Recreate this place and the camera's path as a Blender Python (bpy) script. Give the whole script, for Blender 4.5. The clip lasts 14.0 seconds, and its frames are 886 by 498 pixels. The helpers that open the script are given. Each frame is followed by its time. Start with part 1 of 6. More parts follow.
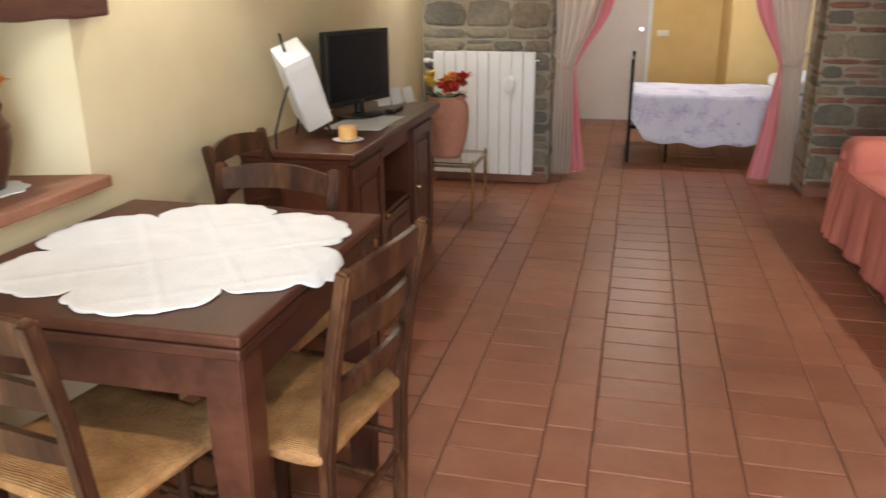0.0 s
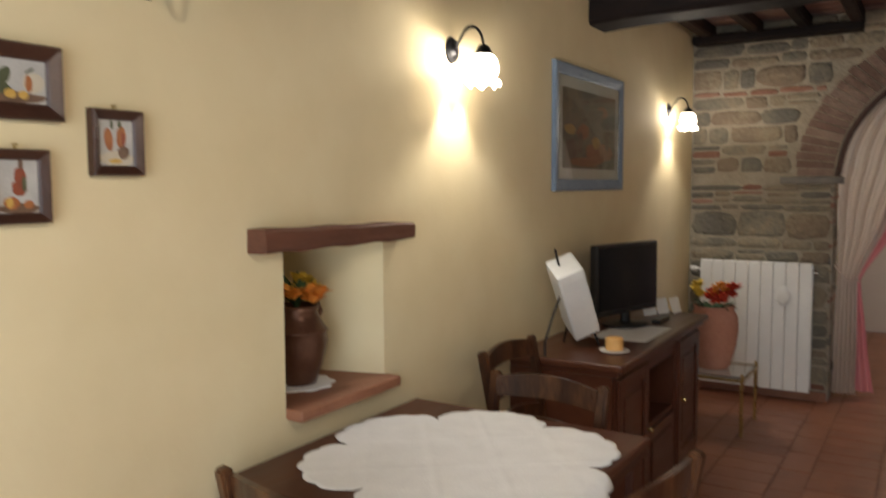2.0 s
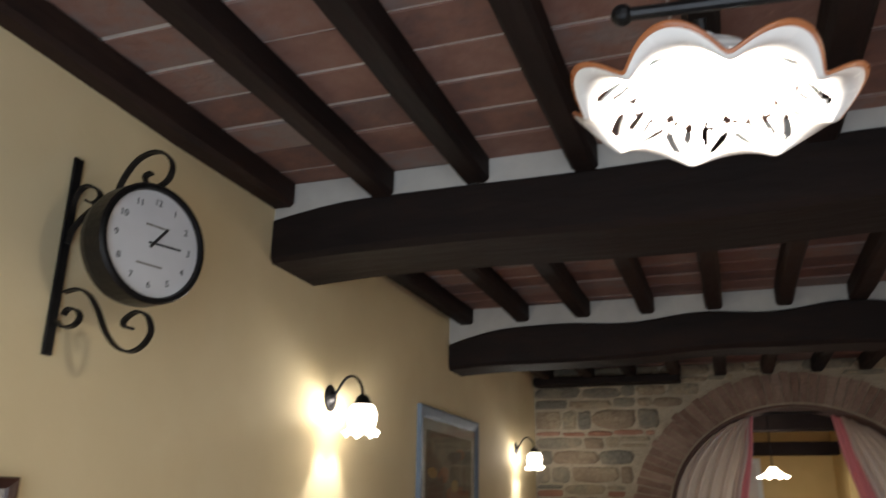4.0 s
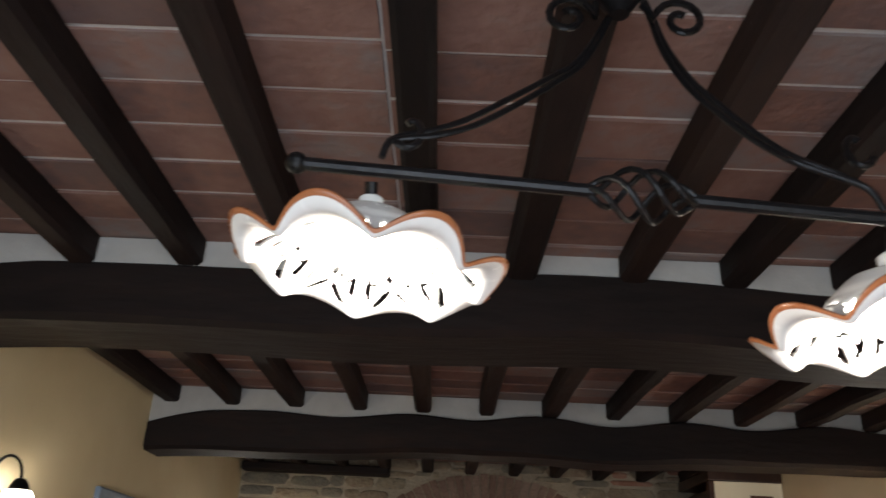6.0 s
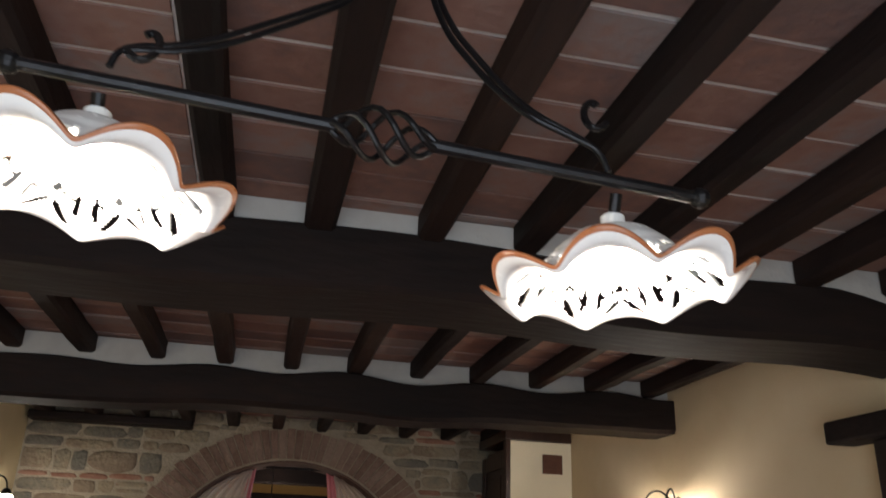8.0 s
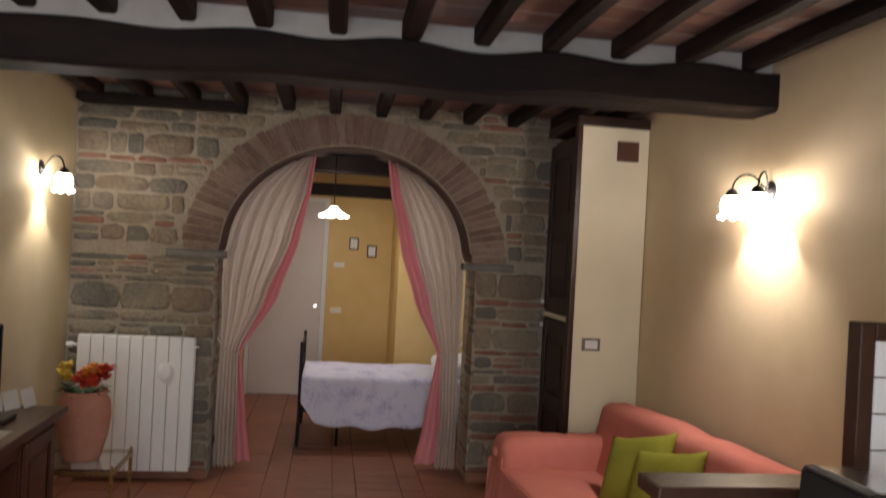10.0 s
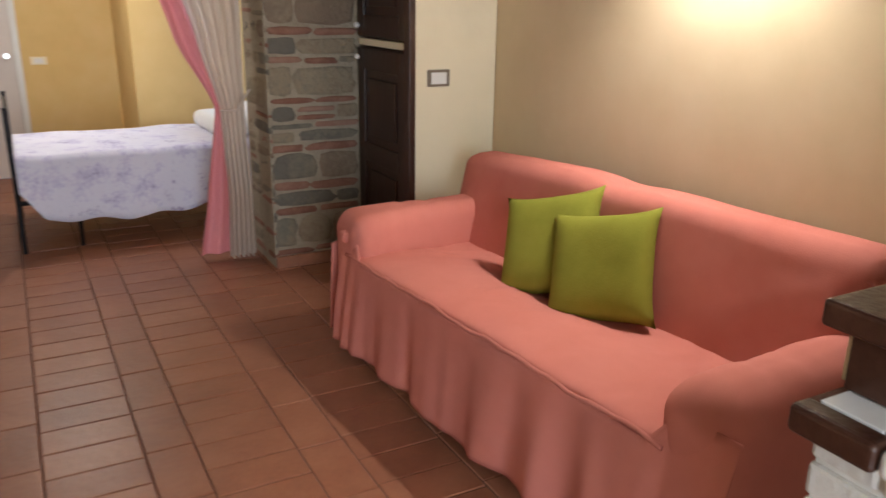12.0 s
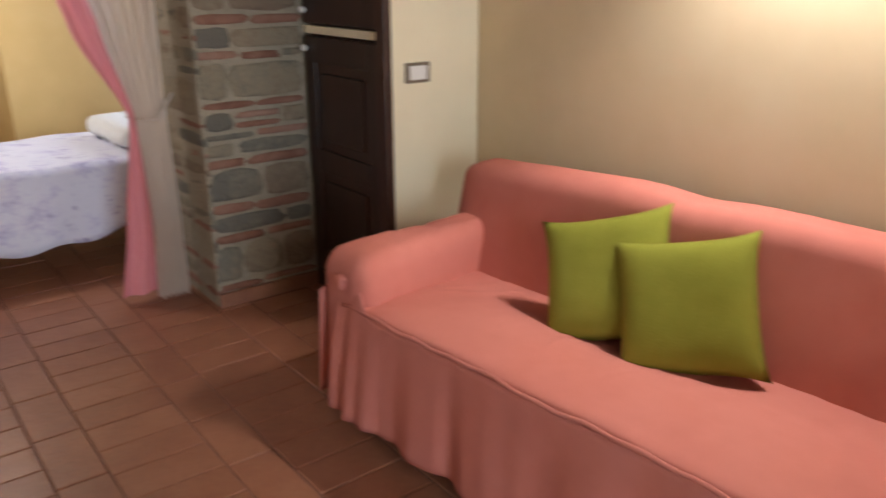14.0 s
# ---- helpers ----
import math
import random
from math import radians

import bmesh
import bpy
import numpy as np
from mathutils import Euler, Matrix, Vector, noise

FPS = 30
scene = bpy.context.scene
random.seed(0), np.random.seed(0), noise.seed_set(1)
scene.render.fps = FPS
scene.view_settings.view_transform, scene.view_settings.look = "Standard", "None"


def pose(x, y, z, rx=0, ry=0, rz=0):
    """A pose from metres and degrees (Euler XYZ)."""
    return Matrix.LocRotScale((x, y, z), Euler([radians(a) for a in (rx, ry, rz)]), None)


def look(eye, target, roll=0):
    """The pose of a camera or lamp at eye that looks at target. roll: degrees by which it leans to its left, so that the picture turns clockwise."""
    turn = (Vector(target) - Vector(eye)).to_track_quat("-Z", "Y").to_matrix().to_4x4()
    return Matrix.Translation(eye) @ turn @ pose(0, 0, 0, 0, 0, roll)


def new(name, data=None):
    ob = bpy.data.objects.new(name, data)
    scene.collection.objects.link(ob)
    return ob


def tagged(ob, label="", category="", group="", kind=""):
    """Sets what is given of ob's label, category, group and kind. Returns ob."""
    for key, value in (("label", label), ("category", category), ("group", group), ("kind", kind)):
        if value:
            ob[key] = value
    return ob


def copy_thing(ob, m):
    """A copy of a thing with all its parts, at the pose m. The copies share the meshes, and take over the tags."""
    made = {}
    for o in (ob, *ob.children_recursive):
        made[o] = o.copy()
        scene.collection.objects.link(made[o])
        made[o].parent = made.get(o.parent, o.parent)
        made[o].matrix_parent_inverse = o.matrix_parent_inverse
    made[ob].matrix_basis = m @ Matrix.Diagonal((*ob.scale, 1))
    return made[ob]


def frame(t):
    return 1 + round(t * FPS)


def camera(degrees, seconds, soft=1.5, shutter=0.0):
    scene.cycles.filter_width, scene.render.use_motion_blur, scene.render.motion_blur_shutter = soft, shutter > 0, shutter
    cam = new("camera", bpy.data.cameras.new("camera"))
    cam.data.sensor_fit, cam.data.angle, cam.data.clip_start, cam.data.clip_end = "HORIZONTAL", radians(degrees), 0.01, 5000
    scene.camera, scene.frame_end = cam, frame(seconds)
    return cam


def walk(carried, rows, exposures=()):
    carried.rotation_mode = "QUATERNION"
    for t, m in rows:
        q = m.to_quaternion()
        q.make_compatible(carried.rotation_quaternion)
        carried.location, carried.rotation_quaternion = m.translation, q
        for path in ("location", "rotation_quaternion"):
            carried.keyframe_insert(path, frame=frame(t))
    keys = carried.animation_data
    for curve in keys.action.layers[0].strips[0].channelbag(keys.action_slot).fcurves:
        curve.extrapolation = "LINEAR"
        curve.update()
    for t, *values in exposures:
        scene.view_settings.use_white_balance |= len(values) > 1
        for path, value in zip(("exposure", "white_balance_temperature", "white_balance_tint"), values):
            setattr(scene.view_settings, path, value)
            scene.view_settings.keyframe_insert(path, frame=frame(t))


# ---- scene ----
cam = camera(58.70, 14.0, 1.5, 0.4)
PATH = [
    (0, (1.508, -5.613, 1.359), (1.059, -3.770, 0.727), -0.37),
    (0.5, (1.513, -5.642, 1.362), (0.836, -3.857, 0.766), -1.08),
    (1, (1.503, -5.666, 1.378), (0.654, -3.934, 0.849), -0.88),
    (1.5, (1.497, -5.679, 1.420), (0.567, -3.955, 1.017), -0.89),
    (2, (1.488, -5.706, 1.453), (0.430, -4.016, 1.292), -0.31),
    (2.5, (1.443, -5.738, 1.499), (0.271, -4.118, 1.537), 0.09),
    (3, (1.363, -5.781, 1.548), (0.293, -4.110, 1.797), 0.84),
    (3.5, (1.350, -5.808, 1.574), (0.452, -4.068, 1.979), 1.40),
    (3.6, (1.341, -5.810, 1.570), (0.499, -4.055, 2.027), 1.19),
    (5.8, (1.414, -5.850, 1.630), (1.323, -4.018, 2.428), 3.39),
    (6, (1.442, -5.797, 1.661), (1.417, -3.965, 2.463), 2.69),
    (6.5, (1.463, -5.807, 1.666), (1.585, -3.988, 2.489), 2.68),
    (7, (1.478, -5.807, 1.666), (1.740, -4.002, 2.487), 2.48),
    (7.2, (1.484, -5.803, 1.665), (1.782, -4.003, 2.485), 2.53),
    (9.3, (1.650, -5.625, 1.602), (2.105, -3.706, 1.956), 2.50),
    (9.5, (1.637, -5.555, 1.598), (2.016, -3.611, 1.874), 2.20),
    (10, (1.653, -5.336, 1.579), (1.934, -3.355, 1.582), 3.02),
    (10.5, (1.663, -4.999, 1.543), (1.977, -3.034, 1.347), 2.90),
    (11, (1.641, -4.578, 1.487), (1.896, -2.628, 1.121), 1.31),
    (11.5, (1.525, -4.319, 1.452), (2.091, -2.478, 0.913), 0.90),
    (12, (1.520, -3.939, 1.407), (2.431, -2.266, 0.796), 0.86),
    (12.5, (1.560, -3.667, 1.385), (2.663, -2.114, 0.775), 0.31),
    (13, (1.488, -3.395, 1.374), (2.816, -2.052, 0.716), -0.67),
    (13.5, (1.422, -3.245, 1.401), (2.811, -1.982, 0.711), 0.14),
    (14, (1.451, -3.152, 1.416), (2.609, -1.664, 0.749), -0.19),
]
EXPOSURES = [(0, 0.52, 6300, 10), (1, 0.12, 6400, 10), (1.5, -0.1, 6500, 10), (2.2, -0.64, 6700, 10), (3, -1.16, 6700, 10), (3.7, -1.02, 6500, 10), (5.8, -0.85, 6400, 10), (7.2, -0.85, 6400, 10), (9.3, -0.70, 6600, 14), (10, -0.45, 6500, 15), (11, 0.04, 6400, 14), (12, 0.5, 6100, 10), (13, 0.45, 6200, 10), (14, 0.5, 6000, 10)]
exec_rows = [(t, look(eye, target, roll)) for t, eye, target, roll in PATH]
walk(cam, exec_rows, EXPOSURES)

# ---- world and light ----
world = bpy.data.worlds.new("world")
scene.world = world
world.use_nodes = True
wn = world.node_tree
sky = wn.nodes.new("ShaderNodeTexSky")
sky.sky_type, sky.sun_disc = "NISHITA", False
sky.sun_elevation, sky.sun_rotation = radians(40), radians(200)
wn.nodes["Background"].inputs["Strength"].default_value = 0.12
wn.links.new(sky.outputs[0], wn.nodes["Background"].inputs["Color"])


def point_lamp(name, place, power, radius, colour):
    data = bpy.data.lights.new(name, "POINT")
    data.energy, data.shadow_soft_size, data.color = power, radius, colour
    ob = new(name, data)
    ob.location = place
    return ob


def area_lamp(name, m, sx, sy, power, colour):
    data = bpy.data.lights.new(name, "AREA")
    data.shape, data.size, data.size_y, data.energy, data.color = "RECTANGLE", sx, sy, power, colour
    ob = new(name, data)
    ob.matrix_world = m
    return ob


WARM = (1.0, 0.90, 0.77)
LAMP_WHITE = (1.0, 0.94, 0.86)
BULB_WALL, BULB_CHANDELIER, BULB_BED, DAYLIGHT, BED_DAYLIGHT = 20.0, 29.0, 24.0, 84.0, 24.0
# ---- materials ----
def material(name, colour, rough=0.6, metal=0.0, spec=0.4):
    m = bpy.data.materials.new(name)
    m.use_nodes = True
    b = m.node_tree.nodes["Principled BSDF"]
    b.inputs["Base Color"].default_value = (*colour, 1)
    b.inputs["Roughness"].default_value = rough
    b.inputs["Metallic"].default_value = metal
    b.inputs["Specular IOR Level"].default_value = spec
    return m


def varied(name, stops, scale, rough=0.6, bump=0.2, bump_scale=None, stretch=(1, 1, 1), detail=6.0, random=0.0, metal=0.0, spec=0.4,
           fine=0.0, dist=0.01, wear=None):
    """Noise of two scales through a colour ramp, bump from a third; random: how much each object differs."""
    m = material(name, stops[0], rough, metal, spec)
    t = m.node_tree
    n, ln = t.nodes, t.links
    b = n["Principled BSDF"]
    co = n.new("ShaderNodeTexCoord")
    mp = n.new("ShaderNodeMapping")
    mp.inputs["Scale"].default_value = stretch
    ln.new(co.outputs["Object"], mp.inputs["Vector"])
    vec = mp.outputs["Vector"]
    if random:
        info = n.new("ShaderNodeObjectInfo")
        add = n.new("ShaderNodeVectorMath")
        add.operation = "MULTIPLY_ADD"
        add.inputs[1].default_value = (37.0, 17.0, 29.0)
        comb = n.new("ShaderNodeCombineXYZ")
        for k in range(3):
            ln.new(info.outputs["Random"], comb.inputs[k])
        ln.new(comb.outputs[0], add.inputs[0])
        ln.new(vec, add.inputs[2])
        vec = add.outputs[0]
    a = n.new("ShaderNodeTexNoise")
    a.inputs["Scale"].default_value, a.inputs["Detail"].default_value = scale, detail
    ln.new(vec, a.inputs["Vector"])
    c = n.new("ShaderNodeTexNoise")
    c.inputs["Scale"].default_value, c.inputs["Detail"].default_value = scale * 7.3, detail
    ln.new(vec, c.inputs["Vector"])
    mix = n.new("ShaderNodeMath")
    mix.operation = "MULTIPLY_ADD"
    mix.inputs[1].default_value = 0.35
    ln.new(c.outputs[0], mix.inputs[0])
    scl = n.new("ShaderNodeMath")
    scl.operation = "MULTIPLY_ADD"
    scl.inputs[1].default_value, scl.inputs[2].default_value = 0.65, 0.0
    ln.new(a.outputs[0], scl.inputs[0])
    ln.new(scl.outputs[0], mix.inputs[2])
    val = mix.outputs[0]
    if random:
        r = n.new("ShaderNodeMath")
        r.operation = "MULTIPLY_ADD"
        r.inputs[1].default_value = random
        ln.new(info.outputs["Random"], r.inputs[0])
        sub = n.new("ShaderNodeMath")
        sub.operation = "SUBTRACT"
        sub.inputs[1].default_value = random / 2
        ln.new(val, sub.inputs[0])
        ln.new(sub.outputs[0], r.inputs[2])
        val = r.outputs[0]
    ramp = n.new("ShaderNodeValToRGB")
    els = ramp.color_ramp.elements
    lo, hi = 0.3, 0.7
    while len(els) < len(stops):
        els.new(0.5)
    for k, s in enumerate(stops):
        els[k].position = lo + (hi - lo) * k / max(1, len(stops) - 1)
        els[k].color = (*s, 1)
    ln.new(val, ramp.inputs[0])
    ln.new(ramp.outputs[0], b.inputs["Base Color"])
    ro = n.new("ShaderNodeMapRange")
    ro.inputs["To Min"].default_value, ro.inputs["To Max"].default_value = max(0.02, rough - 0.12), min(1, rough + 0.12)
    ln.new(c.outputs[0], ro.inputs["Value"])
    ln.new(ro.outputs[0], b.inputs["Roughness"])
    if bump:
        d = n.new("ShaderNodeTexNoise")
        d.inputs["Scale"].default_value, d.inputs["Detail"].default_value = bump_scale or scale * 5, 8.0
        ln.new(vec, d.inputs["Vector"])
        bp = n.new("ShaderNodeBump")
        bp.inputs["Strength"].default_value, bp.inputs["Distance"].default_value = bump, dist
        ln.new(d.outputs[0], bp.inputs["Height"])
        ln.new(bp.outputs[0], b.inputs["Normal"])
    return m


def glass(name, colour=(1, 1, 1), rough=0.02, ior=1.45):
    m = material(name, colour, rough)
    b = m.node_tree.nodes["Principled BSDF"]
    b.inputs["Transmission Weight"].default_value = 1.0
    b.inputs["IOR"].default_value = ior
    return m


def glowing(name, colour, strength):
    m = material(name, colour, 0.5)
    b = m.node_tree.nodes["Principled BSDF"]
    b.inputs["Emission Color"].default_value = (*colour, 1)
    b.inputs["Emission Strength"].default_value = strength
    return m


PLASTER = varied("yellow_plaster", [(0.64, 0.53, 0.32), (0.69, 0.58, 0.36), (0.73, 0.63, 0.41)], 0.9, 0.85, 0.12, 26, dist=0.008, spec=0.2)
PLASTER_R = varied("ochre_plaster", [(0.6, 0.475, 0.295), (0.66, 0.525, 0.34), (0.7, 0.575, 0.39)], 0.9, 0.85, 0.12, 26, dist=0.008, spec=0.2)
BEDROOM_WALL = varied("yellow_ochre_limewash", [(0.62, 0.43, 0.17), (0.68, 0.48, 0.20), (0.72, 0.53, 0.25)], 1.1, 0.85, 0.12, 26, dist=0.008, spec=0.2)
CREAM = varied("cream_plaster", [(0.78, 0.70, 0.51), (0.84, 0.76, 0.57)], 1.2, 0.8, 0.2, 24, dist=0.006, spec=0.2)
WHITE_PLASTER = varied("white_plaster", [(0.44, 0.43, 0.41), (0.55, 0.54, 0.51)], 3.0, 0.85, 0.4, 30, dist=0.01, spec=0.2)
MORTAR = varied("mortar", [(0.265, 0.222, 0.162), (0.335, 0.287, 0.215), (0.395, 0.342, 0.26)], 6.0, 0.95, 0.8, 60, dist=0.015, spec=0.1)
STONE = varied("sandstone", [(0.155, 0.14, 0.115), (0.215, 0.188, 0.142), (0.285, 0.236, 0.163), (0.22, 0.165, 0.118)], 5.0, 0.9, 0.9, 38, dist=0.02, random=0.5, spec=0.15)
BRICK = varied("old_brick", [(0.21, 0.10, 0.068), (0.28, 0.148, 0.104), (0.33, 0.20, 0.15)], 8.0, 0.92, 0.7, 50, dist=0.012, random=0.35, spec=0.15)
ARCH_BRICK = varied("muted_arch_brick", [(0.16, 0.10, 0.075), (0.22, 0.145, 0.11), (0.28, 0.20, 0.155)], 8.0, 0.92, 0.7, 50, dist=0.012, random=0.35, spec=0.15)
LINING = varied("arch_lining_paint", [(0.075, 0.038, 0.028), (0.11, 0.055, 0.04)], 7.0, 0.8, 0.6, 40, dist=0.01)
SLAB = varied("grey_sandstone_slab", [(0.14, 0.13, 0.12), (0.24, 0.22, 0.19)], 9.0, 0.9, 0.6, 50, spec=0.15)
TILE = varied("terracotta_tile", [(0.235, 0.09, 0.048), (0.285, 0.112, 0.060), (0.33, 0.14, 0.077)], 6.0, 0.40, 0.35, 22, random=0.18, dist=0.006, spec=0.4)
TILE_REST = TILE.copy()
TILE_REST.name = "terracotta_tile_far"
for node in [q for q in TILE_REST.node_tree.nodes if q.bl_idname == "ShaderNodeObjectInfo"]:
    geo = TILE_REST.node_tree.nodes.new("ShaderNodeNewGeometry")
    for link in list(node.outputs["Random"].links):
        TILE_REST.node_tree.links.new(geo.outputs["Random Per Island"], link.to_socket)
GROUT = varied("tile_grout", [(0.125, 0.057, 0.038), (0.17, 0.08, 0.053)], 12.0, 0.9, 0.4, 80)
CEIL_BRICK = varied("ceiling_terracotta", [(0.16, 0.105, 0.095), (0.225, 0.125, 0.10), (0.27, 0.16, 0.13), (0.25, 0.20, 0.185)], 3.0, 0.85, 0.5, 40, dist=0.008, spec=0.2, random=0.35)
for node in [q for q in CEIL_BRICK.node_tree.nodes if q.bl_idname == "ShaderNodeObjectInfo"]:
    geo = CEIL_BRICK.node_tree.nodes.new("ShaderNodeNewGeometry")
    for link in list(node.outputs["Random"].links):
        CEIL_BRICK.node_tree.links.new(geo.outputs["Random Per Island"], link.to_socket)
CEIL_JOINT = varied("ceiling_mortar", [(0.55, 0.53, 0.51), (0.68, 0.66, 0.64)], 8.0, 0.9, 0.5, 60)
BEAM = varied("dark_chestnut_beam", [(0.008, 0.006, 0.006), (0.016, 0.0105, 0.0095), (0.028, 0.016, 0.0125)], 4.0, 0.72, 0.35, 30, stretch=(0.25, 1, 1), dist=0.012, spec=0.18)
JOIST = varied("dark_chestnut_joist", [(0.008, 0.006, 0.006), (0.018, 0.011, 0.01), (0.034, 0.019, 0.0145)], 5.0, 0.72, 0.5, 34, stretch=(1, 0.2, 1), random=0.25, dist=0.010, spec=0.18)
WOOD = varied("walnut_stained_wood", [(0.036, 0.012, 0.007), (0.064, 0.021, 0.011), (0.095, 0.033, 0.017)], 6.0, 0.42, 0.15, 60, stretch=(1, 0.15, 1), random=0.15, dist=0.004, spec=0.28)
CABINET_WOOD = varied("reddish_walnut", [(0.066, 0.02, 0.01), (0.088, 0.028, 0.0135), (0.112, 0.038, 0.018)], 2.5, 0.34, 0.05, 60, stretch=(1, 0.15, 1), dist=0.002, spec=0.4)
CHAIR_WOOD = varied("worn_chair_wood", [(0.020, 0.008, 0.005), (0.050, 0.019, 0.009), (0.15, 0.066, 0.028)], 13.0, 0.32, 0.15, 70, stretch=(1, 1, 0.2), dist=0.003, spec=0.38)
DOOR_WOOD = varied("dark_wardrobe_wood", [(0.016, 0.007, 0.005), (0.032, 0.014, 0.009), (0.055, 0.024, 0.014)], 5.0, 0.35, 0.2, 50, stretch=(1, 1, 0.15), dist=0.004, spec=0.5)
LINTEL_WOOD = varied("lintel_wood", [(0.075, 0.028, 0.017), (0.13, 0.05, 0.028), (0.17, 0.07, 0.04)], 6.0, 0.6, 0.6, 40, stretch=(1, 0.2, 1), dist=0.01)
RUSH = varied("woven_rush", [(0.23, 0.105, 0.040), (0.36, 0.185, 0.072), (0.47, 0.265, 0.11)], 16.0, 0.7, 0.6, 120, dist=0.006, spec=0.2)
t = RUSH.node_tree
co = t.nodes.new("ShaderNodeTexCoord")
sep = t.nodes.new("ShaderNodeSeparateXYZ")
t.links.new(co.outputs["Object"], sep.inputs[0])


def math_node(tree, op, a, b=None):
    """A maths node fed by sockets or numbers."""
    node = tree.nodes.new("ShaderNodeMath")
    node.operation = op
    for k, q in enumerate((a, b)):
        if q is None:
            continue
        if isinstance(q, (int, float)):
            node.inputs[k].default_value = q
        else:
            tree.links.new(q, node.inputs[k])
    return node.outputs[0]


# strands run square round the seat and meet along its diagonals
strand = math_node(t, "MAXIMUM", math_node(t, "ABSOLUTE", sep.outputs[0]), math_node(t, "ABSOLUTE", sep.outputs[1]))
wobble = t.nodes.new("ShaderNodeTexNoise")
wobble.inputs["Scale"].default_value = 9.0
t.links.new(co.outputs["Object"], wobble.inputs["Vector"])
strand = math_node(t, "ADD", strand, math_node(t, "MULTIPLY", wobble.outputs[0], 0.012))
strand = math_node(t, "SINE", math_node(t, "MULTIPLY", strand, 1050.0))
weave = t.nodes.new("ShaderNodeBump")
weave.inputs["Strength"].default_value, weave.inputs["Distance"].default_value = 0.45, 0.002
t.links.new(strand, weave.inputs["Height"])
for link in list(t.nodes["Principled BSDF"].inputs["Normal"].links):
    t.links.new(link.from_socket, weave.inputs["Normal"])
t.links.new(weave.outputs[0], t.nodes["Principled BSDF"].inputs["Normal"])
LINEN = varied("white_linen", [(0.78, 0.78, 0.78), (0.86, 0.86, 0.86)], 14.0, 0.9, 0.35, 160, dist=0.004, spec=0.1)
SALMON = varied("salmon_cotton", [(0.485, 0.158, 0.120), (0.52, 0.18, 0.140), (0.55, 0.20, 0.158)], 2.0, 0.92, 0.22, 260, dist=0.002, spec=0.08)
OLIVE = varied("olive_green_suede", [(0.205, 0.20, 0.026), (0.23, 0.225, 0.032), (0.25, 0.245, 0.040)], 3.0, 0.95, 0.3, 160, dist=0.003, spec=0.08)
IRON = varied("black_wrought_iron", [(0.008, 0.008, 0.009), (0.02, 0.019, 0.02)], 20.0, 0.38, 0.3, 90, metal=0.6, dist=0.003)
WHITE_ENAMEL = varied("white_enamel", [(0.76, 0.75, 0.72), (0.82, 0.81, 0.78)], 4.0, 0.35, 0.05, 60)
BLACK_PLASTIC = varied("black_plastic", [(0.010, 0.010, 0.011), (0.016, 0.016, 0.017)], 6.0, 0.35, 0.05, 90)
SCREEN = material("dark_screen", (0.010, 0.011, 0.014), 0.16, 0.0, 0.5)
BRASS = varied("aged_brass", [(0.40, 0.27, 0.10), (0.56, 0.40, 0.17)], 9.0, 0.3, 0.1, 60, metal=0.9)
CHROME = varied("polished_metal", [(0.55, 0.54, 0.52), (0.65, 0.64, 0.62)], 9.0, 0.2, 0.05, 60, metal=1.0)
POT = varied("terracotta_pot", [(0.44, 0.2, 0.135), (0.52, 0.25, 0.175), (0.58, 0.31, 0.22)], 7.0, 0.85, 0.4, 50, dist=0.006, spec=0.15)
CLEAR = glass("clear_glass", (0.93, 0.97, 0.95), 0.01)

PINK = varied("pink_satin", [(0.68, 0.24, 0.26), (0.76, 0.31, 0.33)], 4.0, 0.55, 0.2, 90, dist=0.003, spec=0.4)
VOILE = varied("cream_voile", [(0.76, 0.67, 0.59), (0.85, 0.77, 0.69)], 5.0, 0.9, 0.2, 120, dist=0.002, spec=0.1)
for cloth, share in ((PINK, 0.25), (VOILE, 0.45)):
    node = cloth.node_tree.nodes["Principled BSDF"]
    see = cloth.node_tree.nodes.new("ShaderNodeBsdfTranslucent")
    see.inputs["Color"].default_value = node.inputs["Base Color"].default_value
    mixer = cloth.node_tree.nodes.new("ShaderNodeMixShader")
    mixer.inputs[0].default_value = share
    cloth.node_tree.links.new(node.outputs[0], mixer.inputs[1])
    cloth.node_tree.links.new(see.outputs[0], mixer.inputs[2])
    cloth.node_tree.links.new(mixer.outputs[0], cloth.node_tree.nodes["Material Output"].inputs["Surface"])
SPREAD = varied("floral_bedspread", [(0.34, 0.3, 0.52), (0.74, 0.74, 0.86), (0.76, 0.76, 0.88), (0.6, 0.58, 0.77), (0.3, 0.27, 0.46)], 6.5, 0.9, 0.3, 90, dist=0.004, spec=0.1)
DOOR_PAINT = varied("pale_pinkish_door_paint", [(0.62, 0.55, 0.50), (0.68, 0.61, 0.56)], 2.0, 0.5, 0.1, 30)
SHADE_GLASS = glowing("frosted_shade_glass", (1.0, 0.93, 0.82), 18.0)
clear = SHADE_GLASS.node_tree.nodes.new("ShaderNodeBsdfTransparent")
mixer = SHADE_GLASS.node_tree.nodes.new("ShaderNodeMixShader")
mixer.inputs[0].default_value = 0.30
SHADE_GLASS.node_tree.links.new(SHADE_GLASS.node_tree.nodes["Principled BSDF"].outputs[0], mixer.inputs[1])
SHADE_GLASS.node_tree.links.new(clear.outputs[0], mixer.inputs[2])
SHADE_GLASS.node_tree.links.new(mixer.outputs[0], SHADE_GLASS.node_tree.nodes["Material Output"].inputs["Surface"])
PENDANT_GLASS = SHADE_GLASS.copy()
PENDANT_GLASS.name = "pendant_shade_glass"
